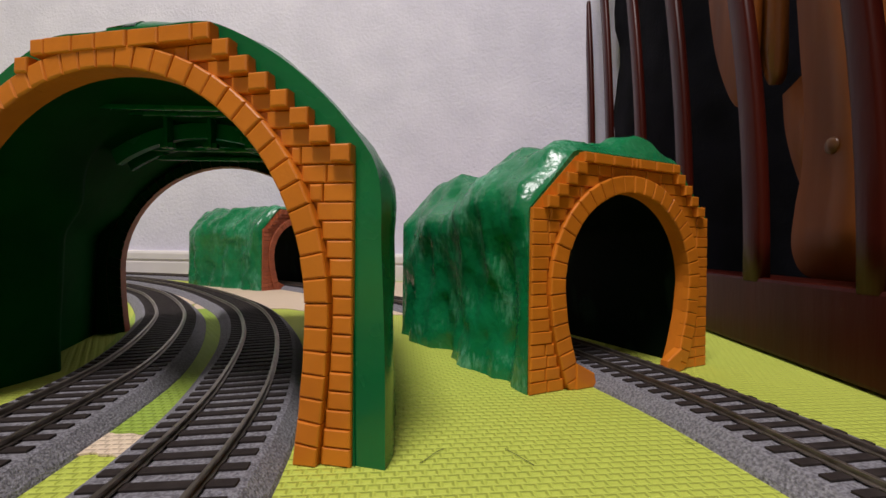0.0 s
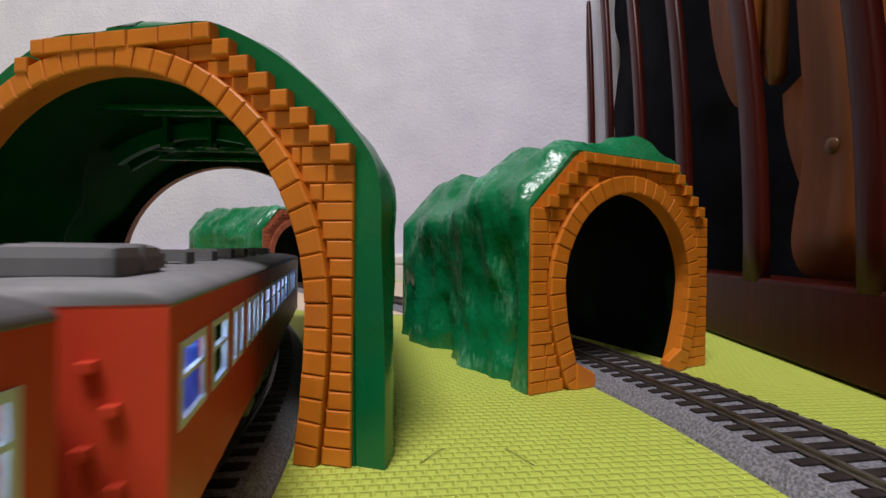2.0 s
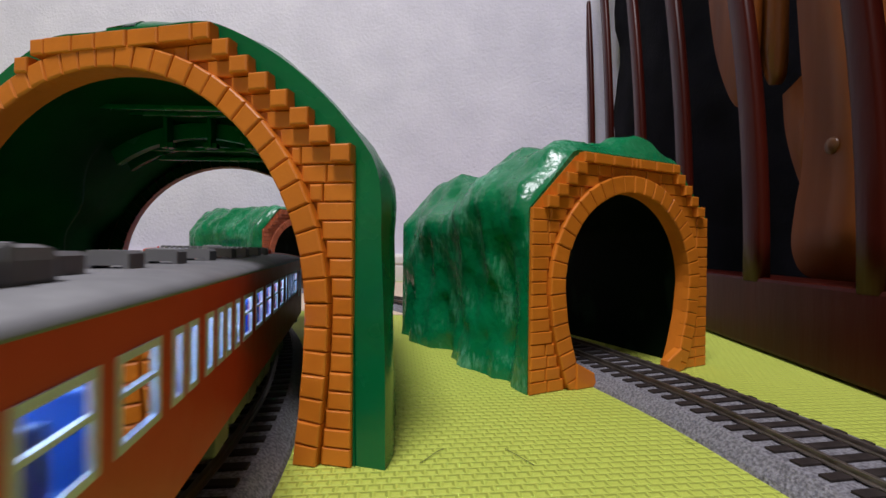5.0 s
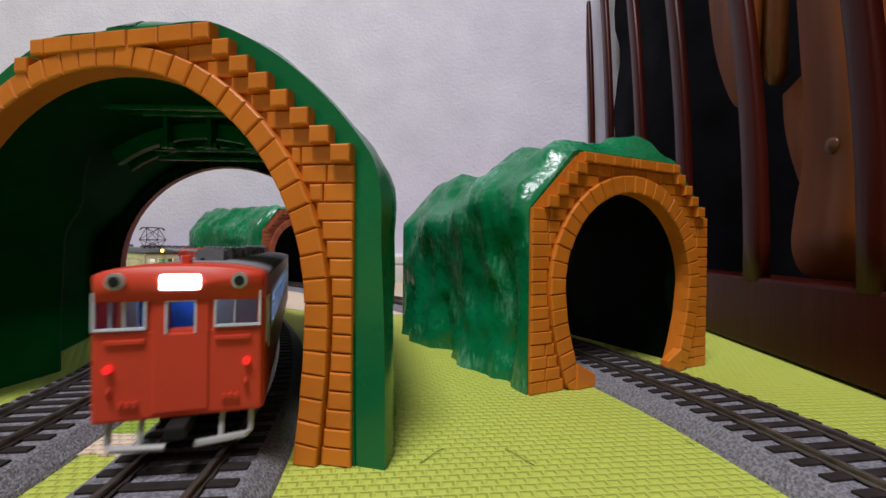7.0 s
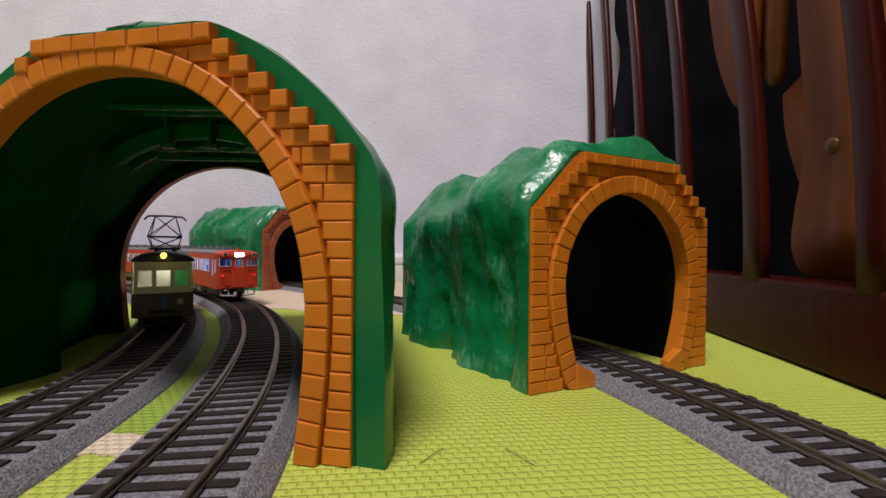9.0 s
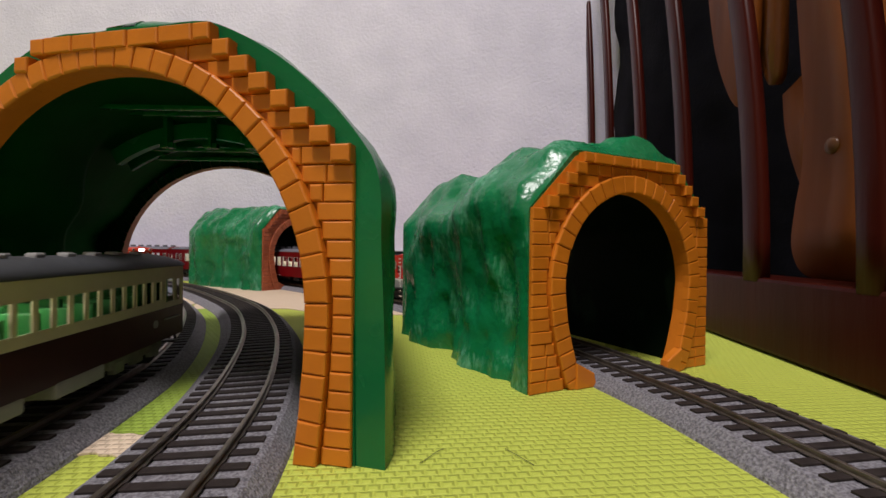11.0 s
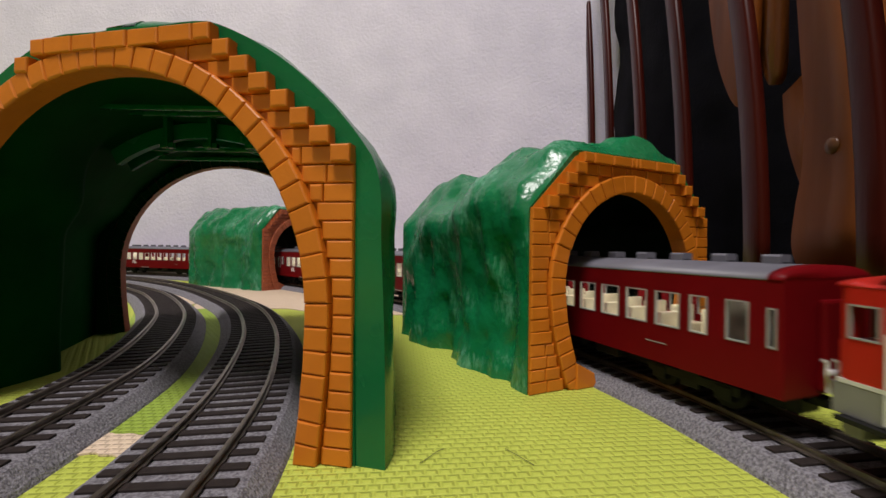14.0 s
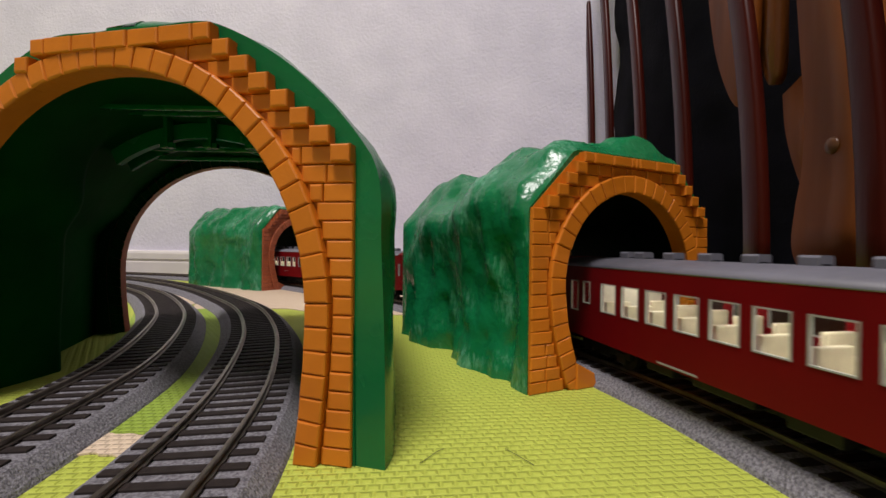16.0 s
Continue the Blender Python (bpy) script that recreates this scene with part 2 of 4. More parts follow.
def slab(name, corners, z0, z1, material, label, category, kind="structure"):
    bm = bmesh.new()
    lo = [bm.verts.new((x, y, z0)) for x, y in corners]
    hi = [bm.verts.new((x, y, z1)) for x, y in corners]
    n = len(corners)
    bm.faces.new(hi)
    bm.faces.new(lo[::-1])
    for k in range(n):
        bm.faces.new((lo[k], lo[(k + 1) % n], hi[(k + 1) % n], hi[k]))
    return tagged(part(name, bm, material), label, category, "", kind)


slab("floor", [(-3.3, -2.2), (1.3, -2.2), (1.3, 1.3), (-3.3, 1.3)], -0.05, -0.012, M_FLOOR, "brown wooden floor under the foam mats", "floor")
slab("wall_north", [(-3.3, wall_line(-3.3)), (1.3, wall_line(1.3)), (1.3, wall_line(1.3) + 0.1), (-3.3, wall_line(-3.3) + 0.1)], -0.05, 2.4, M_WALL, "pale lilac-white textured wallpaper wall", "wall")
# out-of-view walls and ceiling, added to hold and dim the bounced light
slab("unseen_wall_east", [(0.75, -2.2), (0.85, -2.2), (0.85, 0.62), (0.75, 0.62)], -0.05, 2.4, M_WALL_UNSEEN, "unseen beige wall added to close the room beyond the crib", "wall")
slab("unseen_wall_south", [(-3.3, -2.2), (0.74, -2.2), (0.74, -2.1), (-3.3, -2.1)], -0.05, 2.4, M_WALL_UNSEEN, "unseen beige wall added to close the room", "wall")
slab("unseen_wall_west", [(-3.3, -2.09), (-3.2, -2.09), (-3.2, 1.04), (-3.3, 1.04)], -0.05, 2.4, M_WALL_UNSEEN, "unseen beige wall added to close the room", "wall")
slab("ceiling", [(-3.35, -2.25), (1.35, -2.25), (1.35, 1.35), (-3.35, 1.35)], 2.4, 2.45, M_CEIL, "unseen greyed ceiling added to close the room", "ceiling")


def baseboard():
    # white moulded skirting with a groove and a rounded top
    prof = [(0, -0.012), (-0.009, -0.012), (-0.009, 0.0238), (-0.0065, 0.0246), (-0.0065, 0.0288), (-0.009, 0.0296), (-0.009, 0.039), (-0.0075, 0.0425), (-0.004, 0.0445), (0, 0.0445)]
    rings = []
    for x in (-3.19, 0.73):
        y = wall_line(x)
        rings.append([(x, y + a, z) for a, z in prof])
    return tagged(part("baseboard", loft(rings, True, True), M_BASE), "white moulded baseboard with a groove", "baseboard", "", "structure")


baseboard()


def wavy(points, amp, n, seed):
    # a closed outline with puzzle-like wavy edges
    out = []
    for i in range(len(points)):
        a, b = Vector(points[i]), Vector(points[(i + 1) % len(points)])
        d = b - a
        nn = Vector((d.y, -d.x)).normalized()
        for k in range(n):
            t = k / n
            w = amp * math.sin(math.tau * t * max(1, round(d.length / (amp * 9)))) * (0.6 + 0.4 * noise.noise(Vector((t * 5, seed, i))))
            out.append(tuple(a + d * t + nn * w))
    return out


slab("play_mat", [(-2.6, -1.7), (0.7, -1.7), (0.7, 0.585), (-2.6, 0.95)], -0.0118, 0.0, M_MAT_Y, "yellow-green foam play mat with a woven relief", "foam mat", "thing")
slab("play_mat", wavy([(-.215, .352), (-.16, .366), (-.125, .356), (-.09, .345), (-.045, .338), (0.0, .338), (0.16, .345), (0.17, .60), (-.1, .66), (-.40, .70), (-.30, .50), (-.235, .425)], .0035, 14, 1.0), 0.0001, 0.0006, M_MAT_C, "cream foam play mat with wavy edges", "foam mat", "thing")
slab("play_mat", wavy([(-.098, .105), (-.089, .108), (-.082, .106), (-.076, .102), (-.070, .113), (-.078, .1205), (-.086, .1185), (-.094, .1195), (-.104, .118)], .0008, 6, 2.0), 0.0001, 0.0006, M_MAT_C, "cream foam mat joint between the tracks", "foam mat", "thing")
slab("play_mat", wavy([(-.300, .470), (-.272, .415), (-.232, .372), (-.222, .366), (-.232, .395), (-.262, .44)], .002, 6, 3.0), 0.0001, 0.0006, M_MAT_C, "cream foam mat joint between the curved tracks", "foam mat", "thing")
slab("play_mat", wavy([(-.098, .1185), (-.075, .1200), (-.075, .2), (-.11, .28), (-.16, .35), (-.225, .37), (-.27, .41), (-.29, .45), (-.26, .36), (-.2, .26), (-.14, .16)], .0012, 8, 4.0), 0.0001, 0.0005, M_MAT_G, "leaf-green foam mat between the tracks", "foam mat", "thing")

# ---- tracks ----
def rail_track(line, s0, s1, near0, near1, label):
    th = thing("railway_track", Matrix(), label, "toy railway track", "railway tracks")
    steps = np.arange(s0, s1, 0.012)
    rings, left, right = [], [], []
    for s in steps:
        p, t = line.at(s), line.tangent(s)
        n = Vector((t.y, -t.x))
        ring = []
        for o, z in ((-.0212, 0.0), (-.0205, .0012), (-.0168, .0046), (-.0155, .0050), (.0155, .0050), (.0168, .0046), (.0205, .0012), (.0212, 0.0)):
            q = p + n * o
            ring.append((q.x, q.y, z))
        rings.append(ring)
        for side, acc in ((-1, left), (1, right)):
            r = []
            for o, z in ((-.0011, .0056), (-.0011, .0060), (-.0004, .0062), (-.0004, .0068), (-.0006, .0069), (-.0006, .0074), (-.0003, .0075), (.0003, .0075), (.0006, .0074), (.0006, .0069), (.0004, .0068), (.0004, .0062), (.0011, .0060), (.0011, .0056)):
                q = p + n * (side * .00825 + o)
                r.append((q.x, q.y, z))
            acc.append(r)
    part("ballast", loft(rings, True, True), M_BALLAST, th, "grey speckled moulded ballast bed")
    part("rail", loft(left, True, True), M_RAIL, th, "dull nickel rail")
    part("rail", loft(right, True, True), M_RAIL, th, "dull nickel rail")
    me = None
    rest_v, rest_f = [], []
    for s in np.arange(s0 + .01, s1 - .01, .0064):
        p, t = line.at(s), line.tangent(s)
        a = math.atan2(t.y, t.x)
        if near0 < s < near1:
            if me is None:
                bm = boxes((-.0014, .0014, -.0152, .0152, -.0012, .0006), bevel=.0002)
                me = bpy.data.meshes.new("sleeper")
                bm.to_mesh(me)
                bm.free()
                me.materials.append(M_SLEEPER)
            ob = new("sleeper", me)
            ob.parent = th
            ob.location = (p.x, p.y, .0050)
            ob.rotation_euler = (0, 0, a)
        else:
            c, sn, k = math.cos(a), math.sin(a), len(rest_v)
            for u, v, z in ((-.0014, -.0152, .0040), (.0014, -.0152, .0040), (.0014, .0152, .0040), (-.0014, .0152, .0040), (-.0014, -.0152, .0056), (.0014, -.0152, .0056), (.0014, .0152, .0056), (-.0014, .0152, .0056)):
                rest_v.append((p.x + u * c - v * sn, p.y + u * sn + v * c, z))
            rest_f += [[k + i for i in f] for f in ((4, 5, 6, 7), (0, 1, 5, 4), (1, 2, 6, 5), (2, 3, 7, 6), (3, 0, 4, 7))]
    if rest_v:
        rm = bpy.data.meshes.new("far_sleepers")
        rm.from_pydata(rest_v, [], rest_f)
        rm.materials.append(M_SLEEPER)
        ob = tagged(new("far_sleepers", rm), kind="stuff")
        ob.parent = th
    return th


rail_track(INNER, 0.05, 4.4, 1.62, 2.35, "curved inner toy railway track on grey ballast")
rail_track(MIDDLE, 0.05, 4.5, 1.60, 2.40, "curved middle toy railway track on grey ballast")
rail_track(OUTER, 0.3, 4.9, 2.45, 3.55, "outer toy railway track on grey ballast")

# ---- tunnels ----
def arch_inner(hi, zc, zt, base, n=18):
    # half of a horseshoe opening, from the ground up to the crown
    pts = [(base, 0.0), (base + (hi - base) * .45, zc * .30), (base + (hi - base) * .84, zc * .65), (hi, zc)]
    for k in range(1, n + 1):
        a = math.pi / 2 * k / n
        pts.append((hi * math.cos(a), zc + (zt - zc) * math.sin(a)))
    return pts


def resample(pts, n):
    P = np.array(pts)
    s = np.concatenate([[0], np.cumsum(np.linalg.norm(np.diff(P, axis=0), axis=1))])
    q = np.linspace(0, s[-1], n)
    return [(float(np.interp(v, s, P[:, 0])), float(np.interp(v, s, P[:, 1]))) for v in q]


def offset_line(pts, d):
    # the same line moved outwards by d, its foot kept on the ground
    out = []
    for i, (x, z) in enumerate(pts):
        a, b = pts[max(i - 1, 0)], pts[min(i + 1, len(pts) - 1)]
        n = Vector((b[1] - a[1], a[0] - b[0])).normalized()
        out.append((x + n.x * d, max(z + n.y * d, 0.0) if i else 0.0))
    out[-1] = (0.0, pts[-1][1] + d)
    return out


def mirror_open(half):
    return half + [(-x, z) for x, z in reversed(half[:-1])]


def brick_bm(bm, c, y0, y1, ch=.00062):
    # one pillow-edged block: four corners (x, z), from depth y0 out to y1 (towards -y)
    cx, cz = sum(p[0] for p in c) / 4, sum(p[1] for p in c) / 4

    def shrink(p, d):
        v = Vector((cx - p[0], cz - p[1]))
        v = v * min(0.45, d / max(v.length, 1e-6) * 1.3)
        return p[0] + v.x, p[1] + v.y
    A = [bm.verts.new((p[0], y0, p[1])) for p in c]
    B = [bm.verts.new((p[0], y1 + ch, p[1])) for p in c]
    Bm = [bm.verts.new((shrink(p, ch * .32)[0], y1 + ch * .32, shrink(p, ch * .32)[1])) for p in c]
    Cc = [bm.verts.new((shrink(p, ch)[0], y1, shrink(p, ch)[1])) for p in c]
    for k in range(4):
        j = (k + 1) % 4
        bm.faces.new((A[k], A[j], B[j], B[k]))
        bm.faces.new((B[k], B[j], Bm[j], Bm[k]))
        bm.faces.new((Bm[k], Bm[j], Cc[j], Cc[k]))
    bm.faces.new(Cc)


def tunnel(m, W, zs, flat, zt, hi, zc, ztop, base, ring, length, turn, bulge, lining_share, end_at, singly, inset, brick_material, label, shell_material, toe, seed, fold, slip=0.0, lining=None, crest=((0, 0), (1, 0))):
    th = thing("toy_tunnel", m, label, "toy tunnel", "toy tunnels")
    rnd = random.Random(seed)
    inner = resample(arch_inner(hi, zc, ztop, base), 40)
    ringo = offset_line(inner, ring)
    row = 0.00469

    def outer_x(z):
        if z <= zs:
            return W
        return W + (flat - W) * min(1.0, (z - zs) / (zt - zs))

    def ring_x(z):
        best = 0.0
        for (xa, za), (xb, zb) in zip(ringo, ringo[1:]):
            if min(za, zb) <= z <= max(za, zb) and abs(zb - za) > 1e-9:
                best = max(best, xa + (xb - xa) * (z - za) / (zb - za))
        return best
    # plate behind the bricks
    outline = [(W, 0), (W, zs), (flat, zt), (0, zt)]
    o_half = resample(outline, 40)
    # the far shoulder of the large portal stands closer in
    def shoulder(q):
        return [(x + (slip * min(1, max(0, (z - zs * .8) / (zs * .2))) if x < 0 else 0.0), z) for x, z in q]
    i_full, o_full = mirror_open(inner), shoulder(mirror_open(o_half))

    def plate(name, place, y0, y1, material):
        rings = []
        for (xi, zi), (xo, zo) in zip(i_full, o_full):
            k = .9985
            rings.append([(xi * 1.002, y0, zi * 1.001), (xo * k, y0, zo * k), (xo * k, y1, zo * k), (xi * 1.002, y1, zi * 1.001)])
        ob = part(name, loft(rings, True, True), material, th)
        ob.matrix_basis = place
        return ob

    def along(t):
        # pose of the cross-section a share t along the tunnel
        ex, ey = end_at
        return pose(ex * (.7 * t + .3 * t * t), ey * t, 0, 0, 0, math.degrees(turn) * t)

    def bricks(place, separate):
        made = []

        def emit(c, depth):
            c = [(p[0] + rnd.uniform(-1, 1) * .00006, p[1] + rnd.uniform(-1, 1) * .00006) for p in c]
            made.append((c, depth + rnd.uniform(-.00012, .00012)))
        g = .00010
        for side in (-1, 1):
            k = 0
            z = 0.0
            while z < zt - row * .3:
                z1 = min(z + row, zt)
                xo = outer_x(z + row * .4)
                if z > zs - row * .5:
                    xo = W + (flat - W) * (math.floor((z - zs + row * .5) / row) * row) / (zt - zs)
                    xo = max(outer_x(z1) if inset else xo, flat)
                    xo -= slip if side < 0 else 0.0
                xi = ring_x(z + row * .5) + .0002
                if z + row * .5 > ringo[-1][1]:
                    xi = 0.0
                x = xo
                first = True
                while x > xi + .0012:
                    w = .0082 if (k % 2 == 0) else .0112
                    if first and k % 2:
                        w = .0076
                    if first and z > zs - row * .5:
                        w = .0054
                    coping = z1 > zt - row * .5
                    if coping and not first:
                        w = .0102
                    x0 = max(x - w * rnd.uniform(.92, 1.08), xi)
                    if x0 - xi < .0022:
                        x0 = xi
                    proud = .0034 if (coping or (first and z > zs - row * .5)) else .0012
                    emit([(side * (x0 + g), z + g), (side * (x - g), z + g), (side * (x - g), z1 - g), (side * (x0 + g), z1 - g)], proud)
                    x = x0
                    first = False
                k += 1
                z += row
            # the ring of arch stones
            cnt = round(sum(math.dist(a, b) for a, b in zip(ringo, ringo[1:])) / .0062)
            A = resample(arch_inner(hi, zc, ztop, base), cnt + 1)
            B = offset_line(A, ring)
            for i in range(cnt):
                def lerp(p, q, t):
                    return side * (p[0] + (q[0] - p[0]) * t), p[1] + (q[1] - p[1]) * t
                emit([lerp(A[i], A[i + 1], .012), lerp(B[i], B[i + 1], .012), lerp(B[i], B[i + 1], .988), lerp(A[i], A[i + 1], .988)], .0028)
            # toe of the leg
            if toe:
                emit([(side * (base - toe), 0), (side * (base + ring * .6), 0), (side * (base + ring * .6), .0105), (side * (base - toe * .8), .0055)], .0034)
        if separate:
            for c, d in made:
                bm = bmesh.new()
                brick_bm(bm, c, .0004, -d)
                part("brick", bm, brick_material, portal)
        else:
            bm = bmesh.new()
            for c, d in made:
                brick_bm(bm, c, .0004, -d)
            ob = part("brickwork", bm, brick_material, th)
            ob.matrix_basis = place
    portal = plate("portal", pose(0, 0, 0), .0, .0045, brick_material)
    bricks(pose(0, 0, 0), singly)
    back = along(1.0) @ Matrix.Diagonal((1, 1, 1.035 if slip else 1.0, 1))
    # inner face takes the darkened green, so its shade is coloured in
    plate("end_wall", back, -.0045, -.0002, M_GREEN_SHADED)
    cnt = 52
    A, B = resample(mirror_open(inner), cnt), resample(mirror_open(ringo), cnt)
    stones = [[(A[i][0] * .985, A[i][1] * .99), B[i], B[i + 1], (A[i + 1][0] * .985, A[i + 1][1] * .99)] for i in range(cnt - 1)]
    if singly:
        for c in stones:
            bm = bmesh.new()
            brick_bm(bm, c, .0050, -.0028)
            part("arch_stone", bm, M_BROWN_BRICK, th).matrix_basis = back @ pose(0, 0, 0, 0, 0, 180)
    else:
        bm = bmesh.new()
        for c in stones:
            brick_bm(bm, c, .0050, -.0028)
        part("back_arch", bm, M_BROWN_BRICK, th).matrix_basis = back @ pose(0, 0, 0, 0, 0, 180)
    # the moulded hill: outer skin with folds, smooth inner skin
    nseg, nang = 54, 84
    e = bulge
    prof = [(W + e, 0), (W + e * .95, zs * .35), (W + e * .8, zs * .72), (W + e * .60, zs * 1.0), ((W + flat) / 2 + e * .82, (zs + zt) / 2 + e * .58), (flat + e * .45, zt + min(e * .16, .0014)), (flat * .45, zt + .0022), (0, zt + .0030)]
    pp, ss = curve_points(prof, 12)
    half = resample([tuple(p) for p in pp], nang // 2 + 1)
    k0 = bulge * .06
    half0 = resample([(W + .0005 + k0, 0), (W + .0008 + k0, zs + k0 * .3), (flat + .002 + k0 * .6, zt + .001 + k0 * .3), (0, zt + .0012)], nang // 2 + 1)
    full, full0 = shoulder(mirror_open(half)), shoulder(mirror_open(half0))
    if bulge > .005:
        full0 = [(a[0] + (b[0] - a[0]) * .80, a[1] + (b[1] - a[1]) * .80) for a, b in zip(full0, full)]
    lx, lz = lining_share
    inn = [(x * lx, z * lz) for x, z in full]
    rings = []
    inner_rings = []
    for i in range(nseg + 1):
        t = (i / nseg) ** 1.35
        y = t * length
        mm = along(t)
        edge = min(1.0, min(t, 1 - t) * length / .0085)
        edge = math.sin(edge * math.pi / 2)
        ro, ri = [], []
        for j in range(nang + 1):
            x0, z0 = full0[j]
            x1, z1 = full[j]
            x, z = x0 + (x1 - x0) * edge, z0 + (z1 - z0) * edge
            h = max(0.0, 1 - z / zt)
            q = Vector((x * 34, y * 34, z * 20 + seed))
            d = (noise.noise(q) * .0085 + (.35 - abs(noise.noise(q * 1.9))) * .0052 + (.3 - abs(noise.noise(q * 4.3))) * .0024) * fold
            up = Vector((x, 0, max(z - zs * .45, 0) * 1.0))
            up = up.normalized() if up.length > 1e-5 else Vector((1, 0, 0))
            # buttress-like folds that run down to the ground
            rip = abs(math.sin(y * 105 + seed + noise.noise(Vector((y * 20, seed, 0))) * 2.5))
            d += fold * (.0026 * rip - .0017) * min(1, h * h * 1.6)
            # a rolling ridge along the crown
            zz = (noise.noise(Vector((y * 26, seed * 3.1, x * 9))) * (.0028 if len(crest) > 2 else .006) + .0015) * fold * max(0, (z / zt - .55) / .45)
            # long swells of the crest
            zz += float(np.interp(t, *zip(*crest))) * min(1, max(0, (z / zt - .45) / .40))
            k = edge ** .7 if edge < 1 else 1.0
            held = min(1.0, max(0.0, (min(t, 1 - t) * length - .0046) / .010))
            hump = .0036 * math.exp(-((x - .012) / .0140) ** 2) * k * (z > zt * .8) if slip else 0.0
            p = Vector((x, 0, z)) + up * (d * k if d > 0 else d * held) + Vector((0, 0, max(zz, -.0035) * k + hump))
            p.z = max(p.z, 0.0)
            ro.append(mm @ p)
            xi, zi = inn[j]
            di = noise.noise(Vector((xi * 30, y * 30, zi * 30 + seed + 9))) * .0012 * min(1, zi / .01) + .0012
            # the large tunnel's far side stands straight at first, then steps back
            if slip and xi < 0:
                low = min(1, max(0, (.104 - zi) / .036))
                xi *= 1 + (float(np.interp(t, (0, .16, .39, .42, 1), (.99, .875, .725, .97, 1))) - 1) * low
            ri.append(mm @ Vector((xi * (1 + di * 6), 0, zi * (1 + di * 4))))
        rings.append(ro)
        inner_rings.append(ri)
    bm = loft(rings, False)
    part("hill_shell", bm, shell_material, th, "glossy dark-green moulded rock shell", True)
    bm = loft(inner_rings, False)
    # lining colour already holds the tunnel's inner shade
    part("lining", bm, lining or M_GREEN_SHADED, th, "smooth inside of the shell, its shade put into the colour", True)
    ol = resample(o_full, nang + 1)
    for ra, rb, tt in ((rings[0], inner_rings[0], 0.0), (rings[-1], inner_rings[-1], 1.0)):
        bm = bmesh.new()
        mm = along(tt)
        A = [bm.verts.new(p) for p in ra]
        Cm = [bm.verts.new(mm @ Vector((x * .985, .0006 if tt == 0 else -.0006, z * .985))) for x, z in ol]
        B = [bm.verts.new(p) for p in rb]
        for k in range(len(A) - 1):
            bm.faces.new((A[k], A[k + 1], Cm[k + 1], Cm[k]))
            bm.faces.new((Cm[k], Cm[k + 1], B[k + 1], B[k]))
        part("end_rim", bm, shell_material, th)
    return th, along


near, near_along = tunnel(pose(-.0957, .1180, 0, 0, 0, -11.0), .0752, .0750, .0304, .1126, .0632, .038, .1032, .0602, .0064, .167, radians(27), .0104, (.880, .972), (-.0720, .148), True, False, M_ORANGE,
                          "large green hill tunnel with an orange brick portal over two tracks", M_GREEN_PLAIN, 0.0, 3, .30, .0135)
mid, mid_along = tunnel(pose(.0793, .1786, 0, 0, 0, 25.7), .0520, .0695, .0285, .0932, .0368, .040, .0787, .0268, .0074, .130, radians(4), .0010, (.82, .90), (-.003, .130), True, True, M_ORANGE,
                        "green moulded hill tunnel with an orange brick portal over one track", M_GREEN, .0062, 11, 1.0, 0.0, M_SHADED_IN,
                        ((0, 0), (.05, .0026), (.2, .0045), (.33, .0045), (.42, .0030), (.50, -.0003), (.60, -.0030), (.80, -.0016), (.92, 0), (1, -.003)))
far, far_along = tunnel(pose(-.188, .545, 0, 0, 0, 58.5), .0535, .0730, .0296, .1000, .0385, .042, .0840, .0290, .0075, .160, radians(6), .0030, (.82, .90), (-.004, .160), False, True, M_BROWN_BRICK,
                        "far green hill tunnel with a red-brown brick portal near the wall", M_GREEN, .0065, 23, .9, 0.0, M_SHADED_IN)


def tunnel_ribs():
    # ribs, clips and cross-bars under the crown of the large tunnel
    for t, w in ((.50, .0035), (.60, .0022)):
        mm = near_along(t)
        A = resample(mirror_open(resample(arch_inner(.0690, .045, .1115, .069), 30)), 41)
        B = resample(mirror_open(resample(arch_inner(.0630, .045, .1045, .063), 30)), 41)
        rings = []
        for a, b in list(zip(A, B))[13:27]:
            rings.append([mm @ Vector((a[0], -w / 2, a[1])), mm @ Vector((b[0], -w / 2, b[1])), mm @ Vector((b[0], w / 2, b[1])), mm @ Vector((a[0], w / 2, a[1]))])
        part("rib", loft(rings, True, True), M_GREEN_PLAIN, near, "green moulded rib")
    mm = near_along(.47)
    for x in (-.0155, .004, .0225):
        bm = boxes((x - .0009, x + .0009, -.003, .002, .0985, .1130), (x - .0030, x + .0030, -.002, .001, .0985, .1010), bevel=.0004)
        ob = part("clip", bm, M_GREEN_PLAIN, near, "green moulded clip")
        ob.matrix_basis = mm
    for z, y, w in ((.1085, -.016, .028), (.1065, -.030, .034), (.1000, .012, .030), (.0975, .022, .034)):
        ob = part("cross_bar", boxes((-w, w, y - .001, y + .001, z, z + .0018), bevel=.0004), M_GREEN_PLAIN, near, "thin green cross-bar")
        ob.matrix_basis = mm


tunnel_ribs()

# ---- crib beside the wall, and what leans behind its bars ----
CRIB = Matrix.Translation((.1645, .1545, 0)) @ pose(0, 0, 0, 0, 0, -6.03)   # local y runs along the crib


